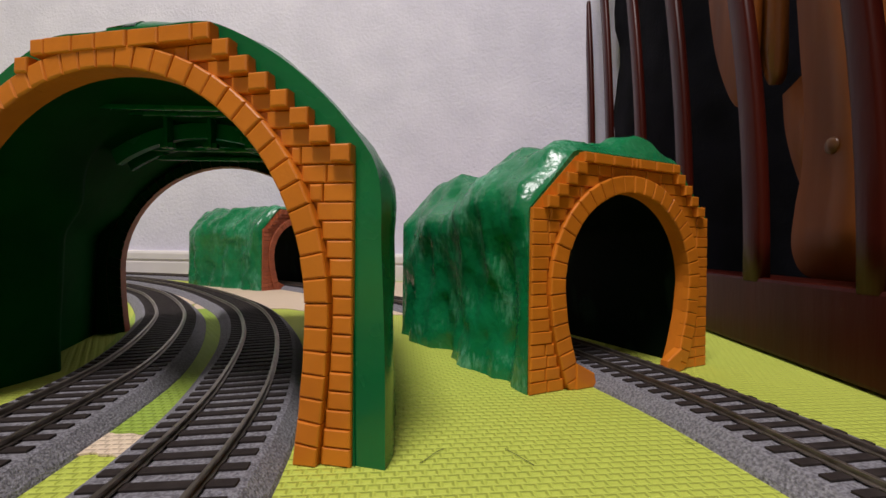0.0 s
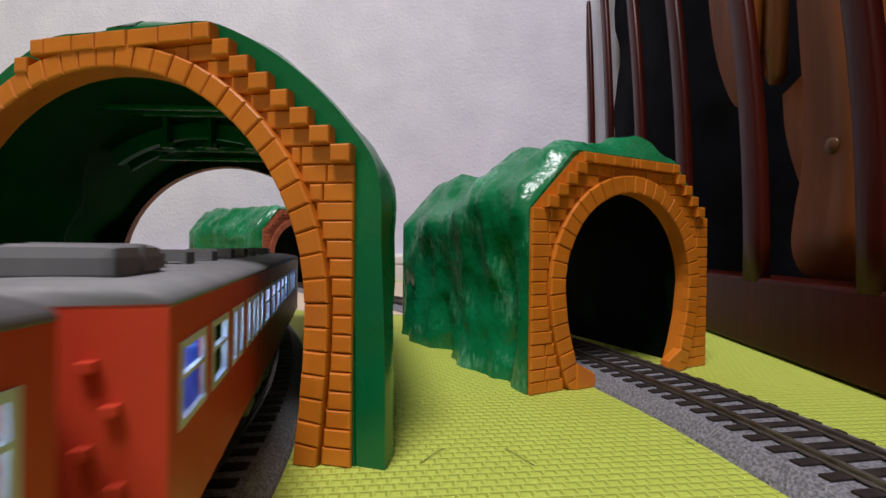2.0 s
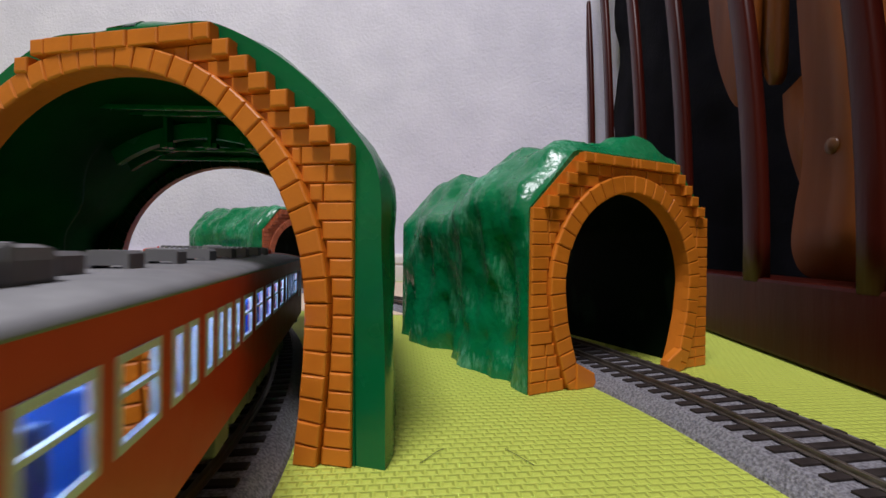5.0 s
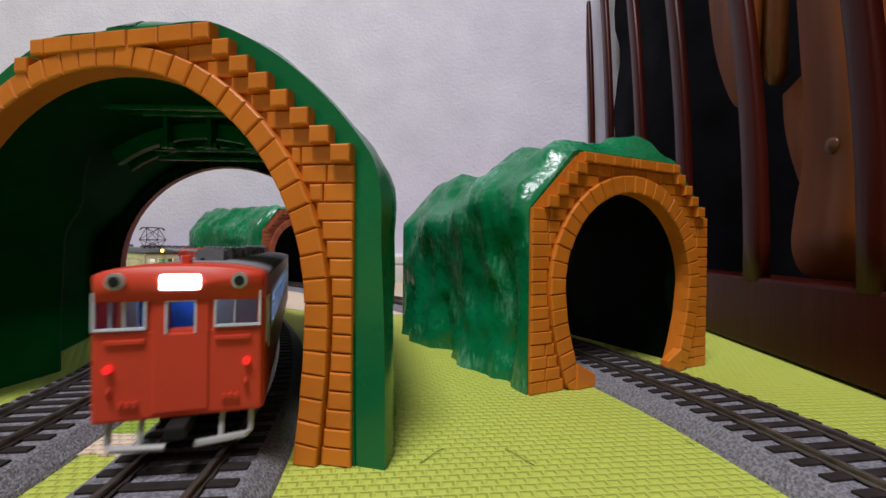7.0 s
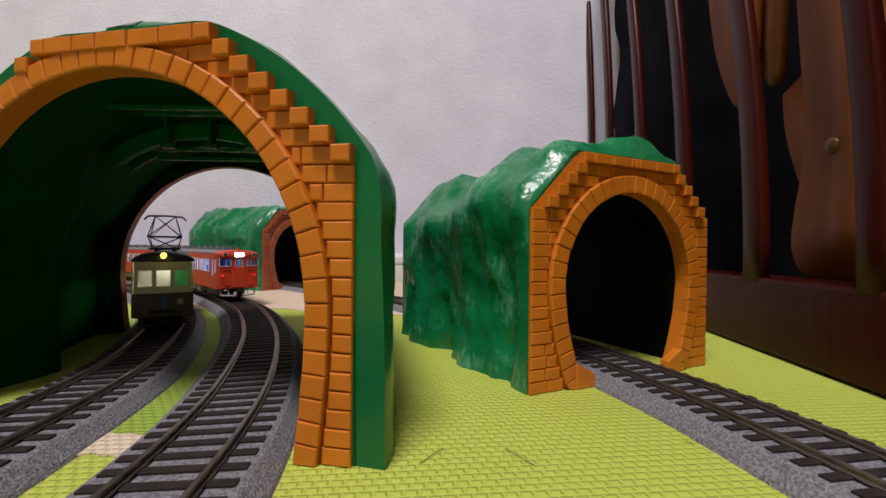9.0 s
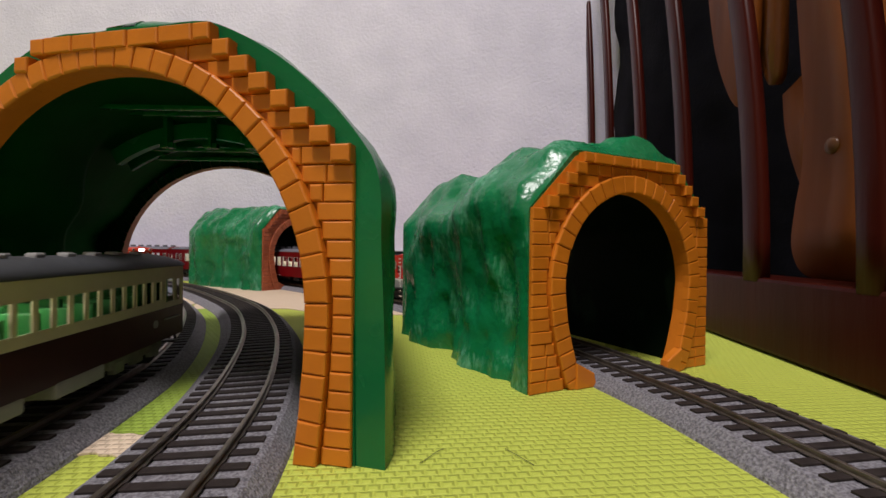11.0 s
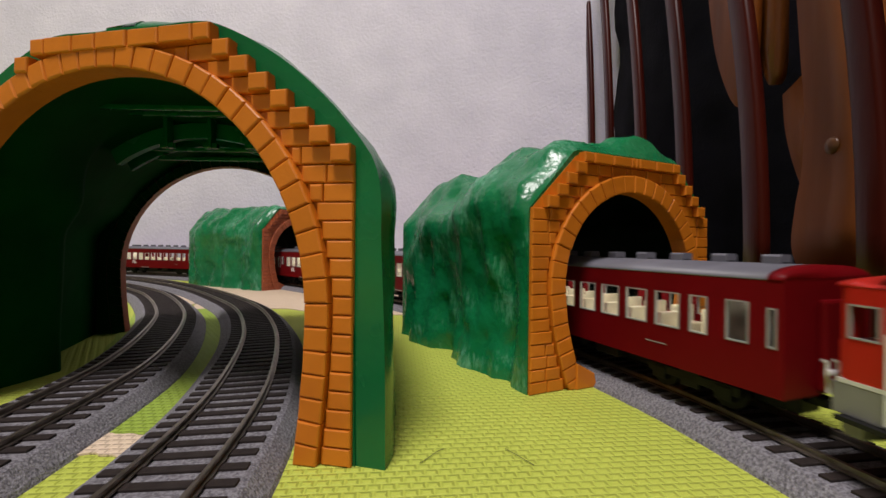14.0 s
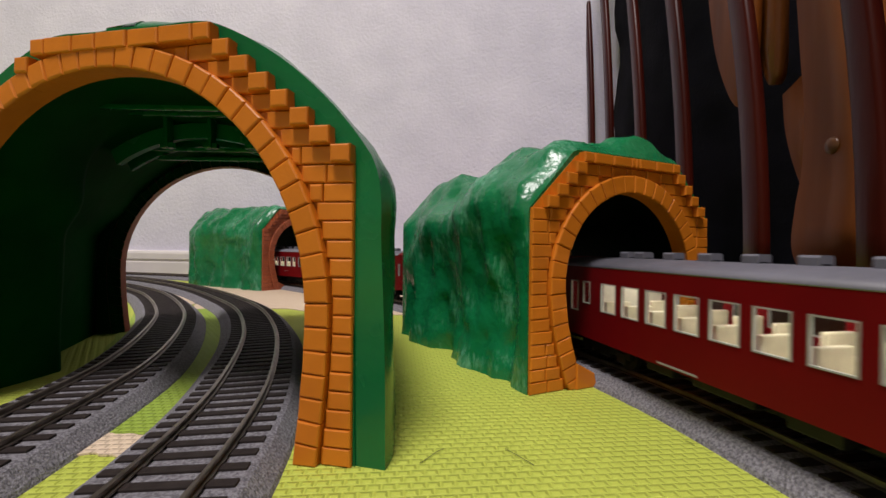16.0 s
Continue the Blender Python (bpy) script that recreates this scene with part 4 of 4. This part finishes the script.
def coach(m, label):
    # maroon passenger coach with a grey roof
    L = .181
    y0, y1 = -L / 2, L / 2
    th = thing("passenger_coach", m, label, "toy train car", "maroon passenger coaches")
    za, zb = .0225, .0338
    ops = [(.0866, .0889, za, zb - .001), (.0758, .0820, za, zb), (.0643, .0702, za, zb), (-.0860, -.0837, za + .001, zb - .001), (-.0747, -.0685, za - .002, zb), (-.0649, -.0595, za + .002, zb)]
    for k in range(9):
        c = -.0470 + k * .0129
        ops.append((c - .0047, c + .0047, za, zb))
    side_panels(th, KH, y0, y1, .0102, .0402, ops, M_MAROON, "maroon side wall")
    for a, b in ((y0, y0 + .001), (y1 - .001, y1)):
        part("end_wall", boxes((-KH + .0011, KH - .0011, a, b, .0102, .0402)), M_MAROON, th, "maroon end wall")
    part("floor_plate", boxes((-KH + .0012, KH - .0012, y0 + .0011, y1 - .0011, .0124, .0134)), M_INTW, th)
    window_set(th, KH, ops, M_LGREY, .0004, False)
    part("roof", arch_roof(KH + .0001, y0 + .004, y1 - .004, .0402, .0036), M_LROOF, th, "light grey arched roof", True)
    for a, b in ((y0, y0 + .0041), (y1 - .0041, y1)):
        part("roof_end", arch_roof(KH + .0002, a, b, .0402, .0037), M_MAROON, th, "maroon roof end", True)
        part("gangway", boxes((-.0050, .0050, *sorted((a if a == y0 else b, (a - .002) if a == y0 else (b + .002))), .0112, .0350), bevel=.0008), M_MAROON, th)
    for y in (.0310, .0403, .0563, .0723, .0883, .1043, .1203, .1363, .1523, .1680):
        cooler(th, y0 + y, .0436, M_LROOF, .0050, .0052, .0028)
    part("ceiling_tube", boxes((-.0045, .0045, y0 + .018, y1 - .018, .0384, .0392)), M_STRIPW, th, "warm white interior light strip")
    part("far_lining", boxes((-KH + .0012, KH - .0012, y0 + .0300, y0 + .0305, .0135, .0384), (-KH + .0012, KH - .0012, y1 - .0215, y1 - .0210, .0135, .0384)), M_INTW, th, "cream partitions")
    seats(th, y0 + .0385, y1 - .030, .0135, M_SEATW, .0129, 1.12)
    bm = bmesh.new()
    for sx in (-1, 1):
        box(bm, *sorted((sx * KH, sx * (KH + .00015))), .048, .0485 + .0075, .0165, .0168)
        box(bm, *sorted((sx * KH, sx * (KH + .00015))), -.020, -.004, .0108, .0114)
    part("lettering_bar", bm, M_LGREY, th, "small pale lettering bars")
    for sx in (-1, 1):
        a, b = sorted((sx * KH, sx * (KH + .0002)))
        bm = bmesh.new()
        for ya, yb, za2, zb2 in ((-.0442, -.0431, .0168, .0212), (-.0468, -.0442, .0168, .0178), (-.0431, -.0409, .0168, .0176), (-.0420, -.0409, .0176, .0212), (-.0409, -.0382, .0203, .0212), (-.0389, -.0379, .0168, .0203)):
            if sx > 0:
                ya, yb = -.0769 - yb, -.0769 - ya
            box(bm, a, b, ya, yb, za2, zb2)
        part("emblem", bm, M_WHITE, th, "white emblem bars")
    for y in (-.059, .059):
        bogie(th, y, M_BLACK)
    bm = bmesh.new()
    for ya, yb, h in ((-.030, -.018, .0040), (-.010, .010, .0036), (.018, .030, .0044)):
        box(bm, -.0140, .0140, ya, yb, .0100 - h, .0102, bevel=.0006)
    part("underfloor_equipment", bm, M_BLACK, th)
    # black bar added to keep the gap beneath the coach dark
    part("underside_filler", boxes((-.0045, .0045, y0 + .004, y1 - .004, .0036, .0101), bevel=.0006), M_BLACK, th)
    part("floor_frame", boxes((-.0125, .0125, y0 + .002, y1 - .002, .0094, .0102)), M_BLACK, th)
    part("coupler", boxes((-.0020, .0020, y0 - .0018, y1 + .0018, .0066, .0092), bevel=.0005), M_BLACK, th)
    return th


def locomotive(m, label):
    L = .1365
    y0, y1 = -L / 2, L / 2
    th = thing("locomotive", m, label, "toy locomotive")
    ops = []
    za, zb = .0283, .0347
    for k in range(7):
        c = -.0440 + k * .0094
        ops.append((c - .0032, c + .0032, za, zb))
    ops += [(.0192, .0346, .0236, .0348), (.0382, .0454, za, zb), (.0464, .0499, .0248, .0315), (.0544, .0572, .0280, .0368), (.0587, .0650, .0288, .0362)]
    ops += [(-.0650, -.0587, .0288, .0362), (-.0572, -.0544, .0280, .0368)]
    side_panels(th, KH, y0 + .003, y1 - .003, .0198, .0402, ops, M_LOCO, "bright red side wall")
    part("floor_plate", boxes((-KH + .0012, KH - .0012, y0 + .005, y1 - .005, .0200, .0208)), M_BLACK, th)
    for s in (-1, 1):
        bm = bmesh.new()
        ya, yb = sorted((s * (L / 2 - .0012), s * (L / 2 - .0040)))
        box(bm, -KH + .0004, KH - .0004, ya, yb, .0198, .0283, bevel=.0006)
        for xa, xb in ((-.0172, -.0140), (-.0050, -.0028), (.0028, .0050), (.0140, .0172)):
            box(bm, xa, xb, ya + .0002, yb - .0002, .0280, .0370)
        box(bm, -.0172, .0172, ya + .0001, yb - .0001, .0355, .0402, bevel=.0005)
        part("cab_front", bm, M_LOCO, th, "bright red cab front")
    for s in (-1, 1):
        ya, yb = sorted((s * (L / 2 - .0008), s * (L / 2 - .0190)))
        part("cab_roof", arch_roof(KH + .0001, ya, yb, .0402, .0030, round_end=.45), M_LOCO, th, "red rounded cab roof", True)
        for xa, xb in ((-.0140, -.0050), (-.0028, .0028), (.0050, .0140)):
            bm = bmesh.new()
            yy = s * (L / 2 - .0018)
            bm.faces.new([bm.verts.new(p) for p in ((xa, yy, .0280), (xb, yy, .0280), (xb, yy, .0358), (xa, yy, .0358))])
            part("windscreen", bm, M_GLASS, th).visible_shadow = False
            bm = bmesh.new()
            f = s * (L / 2 - .0009)
            fa, fb = sorted((f, f - s * .0006))
            box(bm, xa, xa + .0004, fa, fb, .0281, .0358)
            box(bm, xb - .0004, xb, fa, fb, .0281, .0358)
            box(bm, xa, xb, fa, fb, .0279, .0283)
            box(bm, xa, xb, fa, fb, .0355, .0359)
            part("windscreen_frame", bm, M_LGREY, th)
        e = s * (L / 2)
        bm = bmesh.new()
        for x in (-.0055, .0030):
            tube(bm, [(x, e - s * .0008, .0272), (x + .0022, e + s * .0010, .0262), (x + .0024, e + s * .0012, .0242), (x + .0006, e - s * .0008, .0226)], .0004)
        for x in (-.0160, -.0125, .0125, .0160):
            tube(bm, [(x, e + s * .0022, .0150), (x, e + s * .0026, .0222), (x + .0014, e + s * .0024, .0224)], .0004)
        tube(bm, [(-.0178, e + s * .0012, .0200), (-.0105, e + s * .0020, .0200), (-.0075, e + s * .0020, .0184), (.0075, e + s * .0020, .0184), (.0105, e + s * .0020, .0200), (.0178, e + s * .0012, .0200)], .0006)
        part("front_handrail", bm, M_WHITE, th, "thin white bent handrail")
        bm = boxes((-.0165, .0165, *sorted((e - s * .0030, e + s * .0012)), .0125, .0182), (-.0125, .0125, *sorted((e - s * .0030, e + s * .0018)), .0060, .0128), bevel=.0010)
        part("buffer_beam", bm, M_SKIRT, th, "grey buffer beam and plough")
        part("coupler", boxes((-.0020, .0020, *sorted((e - s * .004, e + s * .0052)), .0072, .0100), bevel=.0006), M_BLACK, th, "dark knuckle coupler")
        bm = bmesh.new()
        tube(bm, [(.0070, e + s * .0018, .0120), (.0072, e + s * .0045, .0095), (.0070, e + s * .0048, .0060)], .0005)
        tube(bm, [(-.0060, e + s * .0018, .0118), (-.0060, e + s * .0040, .0092), (-.0062, e + s * .0042, .0065)], .0005)
        part("brake_hose", bm, M_BLACK, th)
    part("headlight", disc(bmesh.new(), (.0, y1 - .0015, .0408), (0, 1, 0), .0018, .0040), M_LAMPWARM, th, "glowing warm round headlight")
    part("roof", arch_roof(.0165, y0 + .019, y1 - .019, .0402, .0014), M_BLACK, th, "black roof deck", True)
    bm = boxes((-.0110, .0110, -.035, .012, .0405, .0430), (-.0120, .0120, .018, .040, .0405, .0434), bevel=.0010)
    part("roof_casing", bm, M_BLACK, th, "black roof casing")
    for k, y in enumerate((-.031, -.023, -.015, -.007, .001, .022, .031)):
        for sx in (-1, 1):
            part("roof_grille", boxes((*sorted((sx * .0020, sx * .0085)), y, y + .0055, .0428 if k < 5 else .0432, .0436 if k < 5 else .0440), bevel=.0004), M_LGREY, th, "pale oval roof grille")
    part("exhaust", boxes((-.0060, .0060, -.048, -.040, .0410, .0455), (-.0100, .0100, -.049, -.039, .0455, .0460), bevel=.0004), M_LGREY, th)
    bm = bmesh.new()
    box(bm, -KH - .0002, -KH + .0016, y0 + .001, y1 - .001, .0190, .0199)
    box(bm, KH - .0016, KH + .0002, y0 + .001, y1 - .001, .0190, .0199)
    part("waist_stripe", bm, M_WHITE, th, "white waist stripe")
    part("skirt", boxes((-KH - .0001, -KH + .0015, y0, y1, .0122, .0189), (KH - .0015, KH + .0001, y0, y1, .0122, .0189), bevel=.0002), M_SKIRT, th, "light grey lower skirt")
    window_set(th, KH, ops[:7] + [ops[8], ops[10], ops[11], ops[12], ops[13]], M_LGREY, .0004, False)
    bm = bmesh.new()
    for ya, yb, z0, z1 in ops[:7] + [ops[8]]:
        for sx in (-1, 1):
            n = 4
            for k in range(n):
                c = ya + (yb - ya) * (k + .5) / n
                box(bm, *sorted((sx * (KH - .0012), sx * (KH - .0005))), c - .0006, c + .0006, z0, z1)
            box(bm, *sorted((sx * (KH - .0016), sx * (KH - .0012))), ya, yb, z0, z1)
    part("louvres", bm, M_UNDER, th, "pale grey-green louvres")
    bm = boxes((-.0155, .0155, -.050, .0515, .0210, .0390))
    part("engine_block", bm, M_BLACK, th)
    part("air_duct_hood", boxes((-KH - .0006, -KH + .0004, .0172, .0372, .0352, .0359), (KH - .0004, KH + .0006, .0172, .0372, .0352, .0359)), M_LOCO, th)
    for sx in (-1, 1):
        x = sx * (KH + .0009)
        for yc in (.0525, -.0569):
            bm = bmesh.new()
            tube(bm, [(x, yc, .0130), (x, yc, .0310)], .0004)
            tube(bm, [(x, yc + .0044, .0130), (x, yc + .0044, .0310)], .0004)
            if yc > 0:
                for k in range(7):
                    tube(bm, [(x, yc - .0024, .0180 + k * .0032), (x, yc + .0004, .0180 + k * .0032)], .0004)
            part("ladder", bm, M_WHITE, th, "white ladder and handrail")
    slim(th, .78)
    for y in (-.042, .0, .042):
        bogie(th, y, M_BLACK, .0118)
    part("fuel_tank", boxes((-.0135, .0135, -.022, .022, .0062, .0122), bevel=.0010), M_BLACK, th)
    part("floor_frame", boxes((-.0160, .0160, y0 + .002, y1 - .002, .0112, .0122)), M_BLACK, th)
    return th


def tram(m, label):
    # cream and dark brown electric car with a diamond pantograph; its lit front at +y
    L = .157
    y0, y1 = -L / 2, L / 2
    W = .0170
    th = thing("electric_railcar", m, label, "toy tram")
    za, zb = .0255, .0345
    ops = [(-.0770, -.0722, za - .001, zb), (-.0704, -.0636, za - .001, zb + .0004), (-.0608, -.0560, za + .0005, zb - .0004)]
    for k in range(19):
        c = -.0520 + k * .0062
        ops.append((c - .0026, c + .0026, za, zb))
    ops.append((y1 - .0105, y1 - .0065, za - .002, zb))
    side_panels(th, W, y0, y1, .0225, .0402, ops, M_CREAM, "cream upper side", thick=.0006)
    for s in (-1, 1):
        holes = [(-.0140, -.0060, .0262, .0350), (-.0042, .0042, .0262, .0350), (.0060, .0140, .0262, .0350)]
        end_panel(th, s * L / 2, s * (L / 2 - .0012), W - .0011, .0225, .0402, holes, M_CREAM, "upper_front", "cream upper end")
    side_panels(th, W + .0001, y0, y1, .0095, .0224, [], M_DBROWN, "dark brown lower side")
    for s in (-1, 1):
        ya, yb = sorted((s * (L / 2 + .0001), s * (L / 2 - .0012)))
        part("lower_front", boxes((-W + .0011, W - .0011, ya, yb, .0095, .0224)), M_DBROWN, th, "dark brown lower end")
    part("floor_plate", boxes((-W + .0012, W - .0012, y0 + .002, y1 - .002, .0125, .0135)), M_INTW, th)
    window_set(th, W, ops, M_CREAM, .0003, False)
    for s in (-1, 1):
        yy = s * (L / 2 - .0004)
        for xa, xb in ((-.0140, -.0060), (-.0042, .0042), (.0060, .0140)):
            bm = bmesh.new()
            bm.faces.new([bm.verts.new(p) for p in ((xa, yy, .0262), (xb, yy, .0262), (xb, yy, .0350), (xa, yy, .0350))])
            part("windscreen", bm, M_GLASS, th).visible_shadow = False
            bm = bmesh.new()
            fa, fb = sorted((s * (L / 2 + .0003), s * (L / 2 - .0004)))
            box(bm, xa, xa + .0004, fa, fb, .0262, .0350)
            box(bm, xb - .0004, xb, fa, fb, .0262, .0350)
            part("windscreen_frame", bm, M_SILVER, th)
    part("roof", arch_roof(W + .0006, y0 - .0004, y1 + .0004, .0402, .0052, round_end=.35), M_DROOF, th, "dark grey roof", True)
    part("headlight", disc(bmesh.new(), (0, y1 + .0002, .0432), (0, 1, 0), .0017, .0050), M_LAMPY, th, "glowing yellow round headlight")
    part("headlight_hood", disc(bmesh.new(), (0, y1 - .0012, .0432), (0, 1, 0), .0021, .0040), M_BLACK, th)
    for sx in (-1, 1):
        part("side_plate", disc(bmesh.new(), (sx * (W + .0002), -.0560, .0170), (1, 0, 0), .0016, .0005), M_LGREY, th, "small oval pale plate")
        part("step_rail", boxes((*sorted((sx * W, sx * (W + .0012))), -.0745, -.0625, .0176, .0182)), M_LGREY, th, "thin pale step rail")
    part("rear_lamp", disc(bmesh.new(), (0, y0 - .0002, .0432), (0, 1, 0), .0014, .0040), M_BLACK, th)
    part("number_disc", disc(bmesh.new(), (-.0095, y1 + .0003, .0175), (0, 1, 0), .0018, .0005), M_LGREY, th, "small round plate")
    part("number_bar", boxes((-.0008, .0008, y1 + .0001, y1 + .0006, .0140, .0222)), M_BLUE, th, "narrow blue plate")
    for s in (-1, 1):
        bm = bmesh.new()
        e = s * L / 2
        box(bm, -.0075, .0075, *sorted((e, e + s * .0030)), .0118, .0128)
        box(bm, -.0145, .0145, *sorted((e - s * .003, e + s * .0012)), .0052, .0062, bevel=.0003)
        for x in (-.0130, .0130):
            tube(bm, [(x, e - s * .001, .0095), (x, e + s * .0010, .0058)], .0006)
        box(bm, -.0026, .0026, *sorted((e - s * .002, e + s * .0040)), .0066, .0092, bevel=.0006)
        part("bumper_step", bm, M_BLACK, th, "dark steps, coupler and guard")
    bm = bmesh.new()
    for k in range(9):
        y = -.060 + k * .012
        if not -.002 < y - .038 < .012:
            for sx in (-1, 1):
                box(bm, *sorted((sx * .0035, sx * .0072)), y - .0018, y + .0018, .0440, .0462, bevel=.0005)
    part("ventilators", bm, M_LGREY, th, "small roof ventilators")
    part("pantograph_base", boxes((-.0095, .0095, .036, .0375, .0462, .0472), (-.0095, .0095, .0585, .060, .0462, .0472), (-.0070, -.0055, .036, .060, .0462, .0472), (.0055, .0070, .036, .060, .0462, .0472), (-.0060, -.0045, .037, .039, .0440, .0465), (.0045, .0060, .057, .059, .0440, .0465), (-.0060, -.0045, .057, .059, .0440, .0465), (.0045, .0060, .037, .039, .0440, .0465)), M_BLACK, th, "dark pantograph base frame")
    bm = bmesh.new()
    zc2, zt2 = .0540, .0665
    for sx in (-1, 1):
        tube(bm, [(sx * .0078, .0470, .0468), (sx * .0100, .0345, zc2), (sx * .0062, .0476, zt2)], .0004)
        tube(bm, [(sx * .0078, .0490, .0468), (sx * .0100, .0615, zc2), (sx * .0062, .0484, zt2)], .0004)
    for y in (.0345, .0615):
        tube(bm, [(-.0100, y, zc2), (.0100, y, zc2)], .0004)
        tube(bm, [(-.0100, y, zc2), (.0062, .048, zt2)], .0003)
        tube(bm, [(.0100, y, zc2), (-.0062, .048, zt2)], .0003)
        tube(bm, [(-.0100, y, zc2), (.0078, .048, .0468)], .0003)
        tube(bm, [(.0100, y, zc2), (-.0078, .048, .0468)], .0003)
    for y in (.0466, .0494):
        tube(bm, [(-.0130, y, zt2 - .0022), (-.0105, y, zt2), (0, y, zt2 + .0004), (.0105, y, zt2), (.0130, y, zt2 - .0022)], .0005)
    part("pantograph", bm, M_BLACK, th, "thin black diamond pantograph")
    part("ceiling_tube", boxes((-.0045, .0045, -.010, y1 - .004, .0382, .0390)), M_STRIPW, th, "interior light strip")
    seats(th, y0 + .013, y1 - .018, .0136, M_GSEAT, .0106, 1.45)
    part("bulkhead", boxes((-W + .0013, -.004, y1 - .0130, y1 - .0126, .0136, .0382), (-W + .0013, W - .0013, y0 + .0110, y0 + .0114, .0136, .0382)), M_GSEAT, th, "green cab partition")
    part("saloon_wall", boxes((-.004, W - .0013, y1 - .0220, y1 - .0216, .0136, .0382)), M_INTW, th, "cream saloon wall")
    slim(th, .80, .955)
    for y in (-.050, .050):
        bogie(th, y, M_UNDER, .0108)
    bm = boxes((-.0140, .0140, -.026, -.006, .0050, .0095), (-.0140, .0140, .004, .024, .0055, .0095), bevel=.0008)
    part("underfloor_equipment", bm, M_LGREY, th, "pale grey underfloor tanks")
    part("floor_frame", boxes((-.0125, .0125, y0 + .002, y1 - .002, .0086, .0095)), M_BLACK, th)
    return th


REST = pose(0, 0, RAIL_TOP)
vermilion = [railcar(REST, "vermilion toy diesel railcar, blue seats, roof tank at its flat end", -.0900),
             railcar(REST, "vermilion toy diesel railcar, blue seats, small ventilators along its roof", 0)]
for k in range(2):
    vermilion.append(copy_thing(vermilion[k], pose(0, -.3 * (k + 1), RAIL_TOP)))
coaches = [coach(REST, "maroon toy passenger coach with a grey roof and lit windows")]
for k in range(4):
    coaches.append(copy_thing(coaches[0], pose(0, -.3 * (k + 1), RAIL_TOP)))
for ob in list(coaches[1].children):
    if ob.name.startswith("emblem"):
        bpy.data.objects.remove(ob)      # this coach carries no emblem
loco = locomotive(REST, "bright red toy diesel locomotive with a grey skirt and white stripe")
trolley = tram(REST, "cream and dark brown toy electric car with a raised pantograph")

# ---- threads on the mat ----
def thread(points):
    bm = tube(bmesh.new(), points, .00011, 5)
    return tagged(part("thread", bm, M_THREAD), "thin dark thread lying on the foam mat", "thread", "threads on the mat")


thread([(-.0052, .1050, .0004), (-.0035, .1075, .0003), (-.0010, .1105, .0007), (.0008, .1130, .0003)])
thread([(.0175, .1135, .0003), (.0200, .1095, .0006), (.0235, .1050, .0003)])
thread([(.0700, .1195, .0003), (.0712, .1172, .0004)])


def car_pose(line, s, wheelbase, way):
    a, b = line.at(s + way * wheelbase / 2), line.at(s - way * wheelbase / 2)
    d = a - b
    c = (a + b) / 2
    return pose(c.x, c.y, RAIL_TOP, 0, 0, math.degrees(math.atan2(d.y, d.x)) - 90)


def table(rows, t):
    return float(np.interp(t, [r[0] for r in rows], [r[1] for r in rows]))


def motions():
    times = [k * .25 for k in range(65)]
    # vermilion train: four cars that run away from the camera, cabs at both ends of each pair
    late = [(0, .030), (.5, .014), (.9, .010), (1.5, .006), (2.0, .0040), (2.5, .0055), (3.0, -.002), (3.5, -.0015), (4.0, -.001), (5.0, -.001), (6.5, -.003), (7.0, .002), (7.5, .009), (8.0, .011), (8.6, .013), (9.2, .016), (11.3, .085), (16, .200)]
    swing = [(0, 0), (5.0, 0), (6.4, -2.4), (7.0, -1.4), (7.4, 0), (16, 0)]
    for k, ob in enumerate(vermilion):
        turn = k % 2 == 1
        rows = []
        for t in times:
            s = 1.645 + .142 * (t - .5) - .2208 * (k + .5) + table(late, t)
            m = car_pose(MIDDLE, s, .150, -1 if turn else 1)
            if k == 3:
                # the last car's tail swings in as it clears the bend
                m = m @ pose(0, -.072, 0) @ pose(0, 0, 0, 0, 0, table(swing, t)) @ pose(0, .072, 0)
            rows.append((t, m))
        walk(ob, rows)
    # the electric car comes towards the camera
    front = [(0, 2.95), (6.3, 2.140), (7.0, 2.040), (8.0, 1.950), (8.5, 1.890), (9.0, 1.826), (9.2, 1.802), (11.3, 1.597), (12.0, 1.543), (16.0, 1.24)]
    walk(trolley, [(t, car_pose(INNER, table(front, t) + .0785, .100, -1)) for t in times])
    # the locomotive and its five coaches
    lead = [(0, 1.215), (11.6, 3.205), (12.2, 3.2900), (12.5, 3.3330), (13.0, 3.3945), (13.5, 3.4600), (14.0, 3.5295), (14.5, 3.6075), (15.0, 3.6697), (15.5, 3.7310), (16.0, 3.7925)]
    walk(loco, [(t, car_pose(OUTER, table(lead, t) - .0665, .084, 1)) for t in times])
    for k, ob in enumerate(coaches):
        walk(ob, [(t, car_pose(OUTER, table(lead, t) - .14745 - .1845 * (k + .5), .118, 1)) for t in times])


motions()
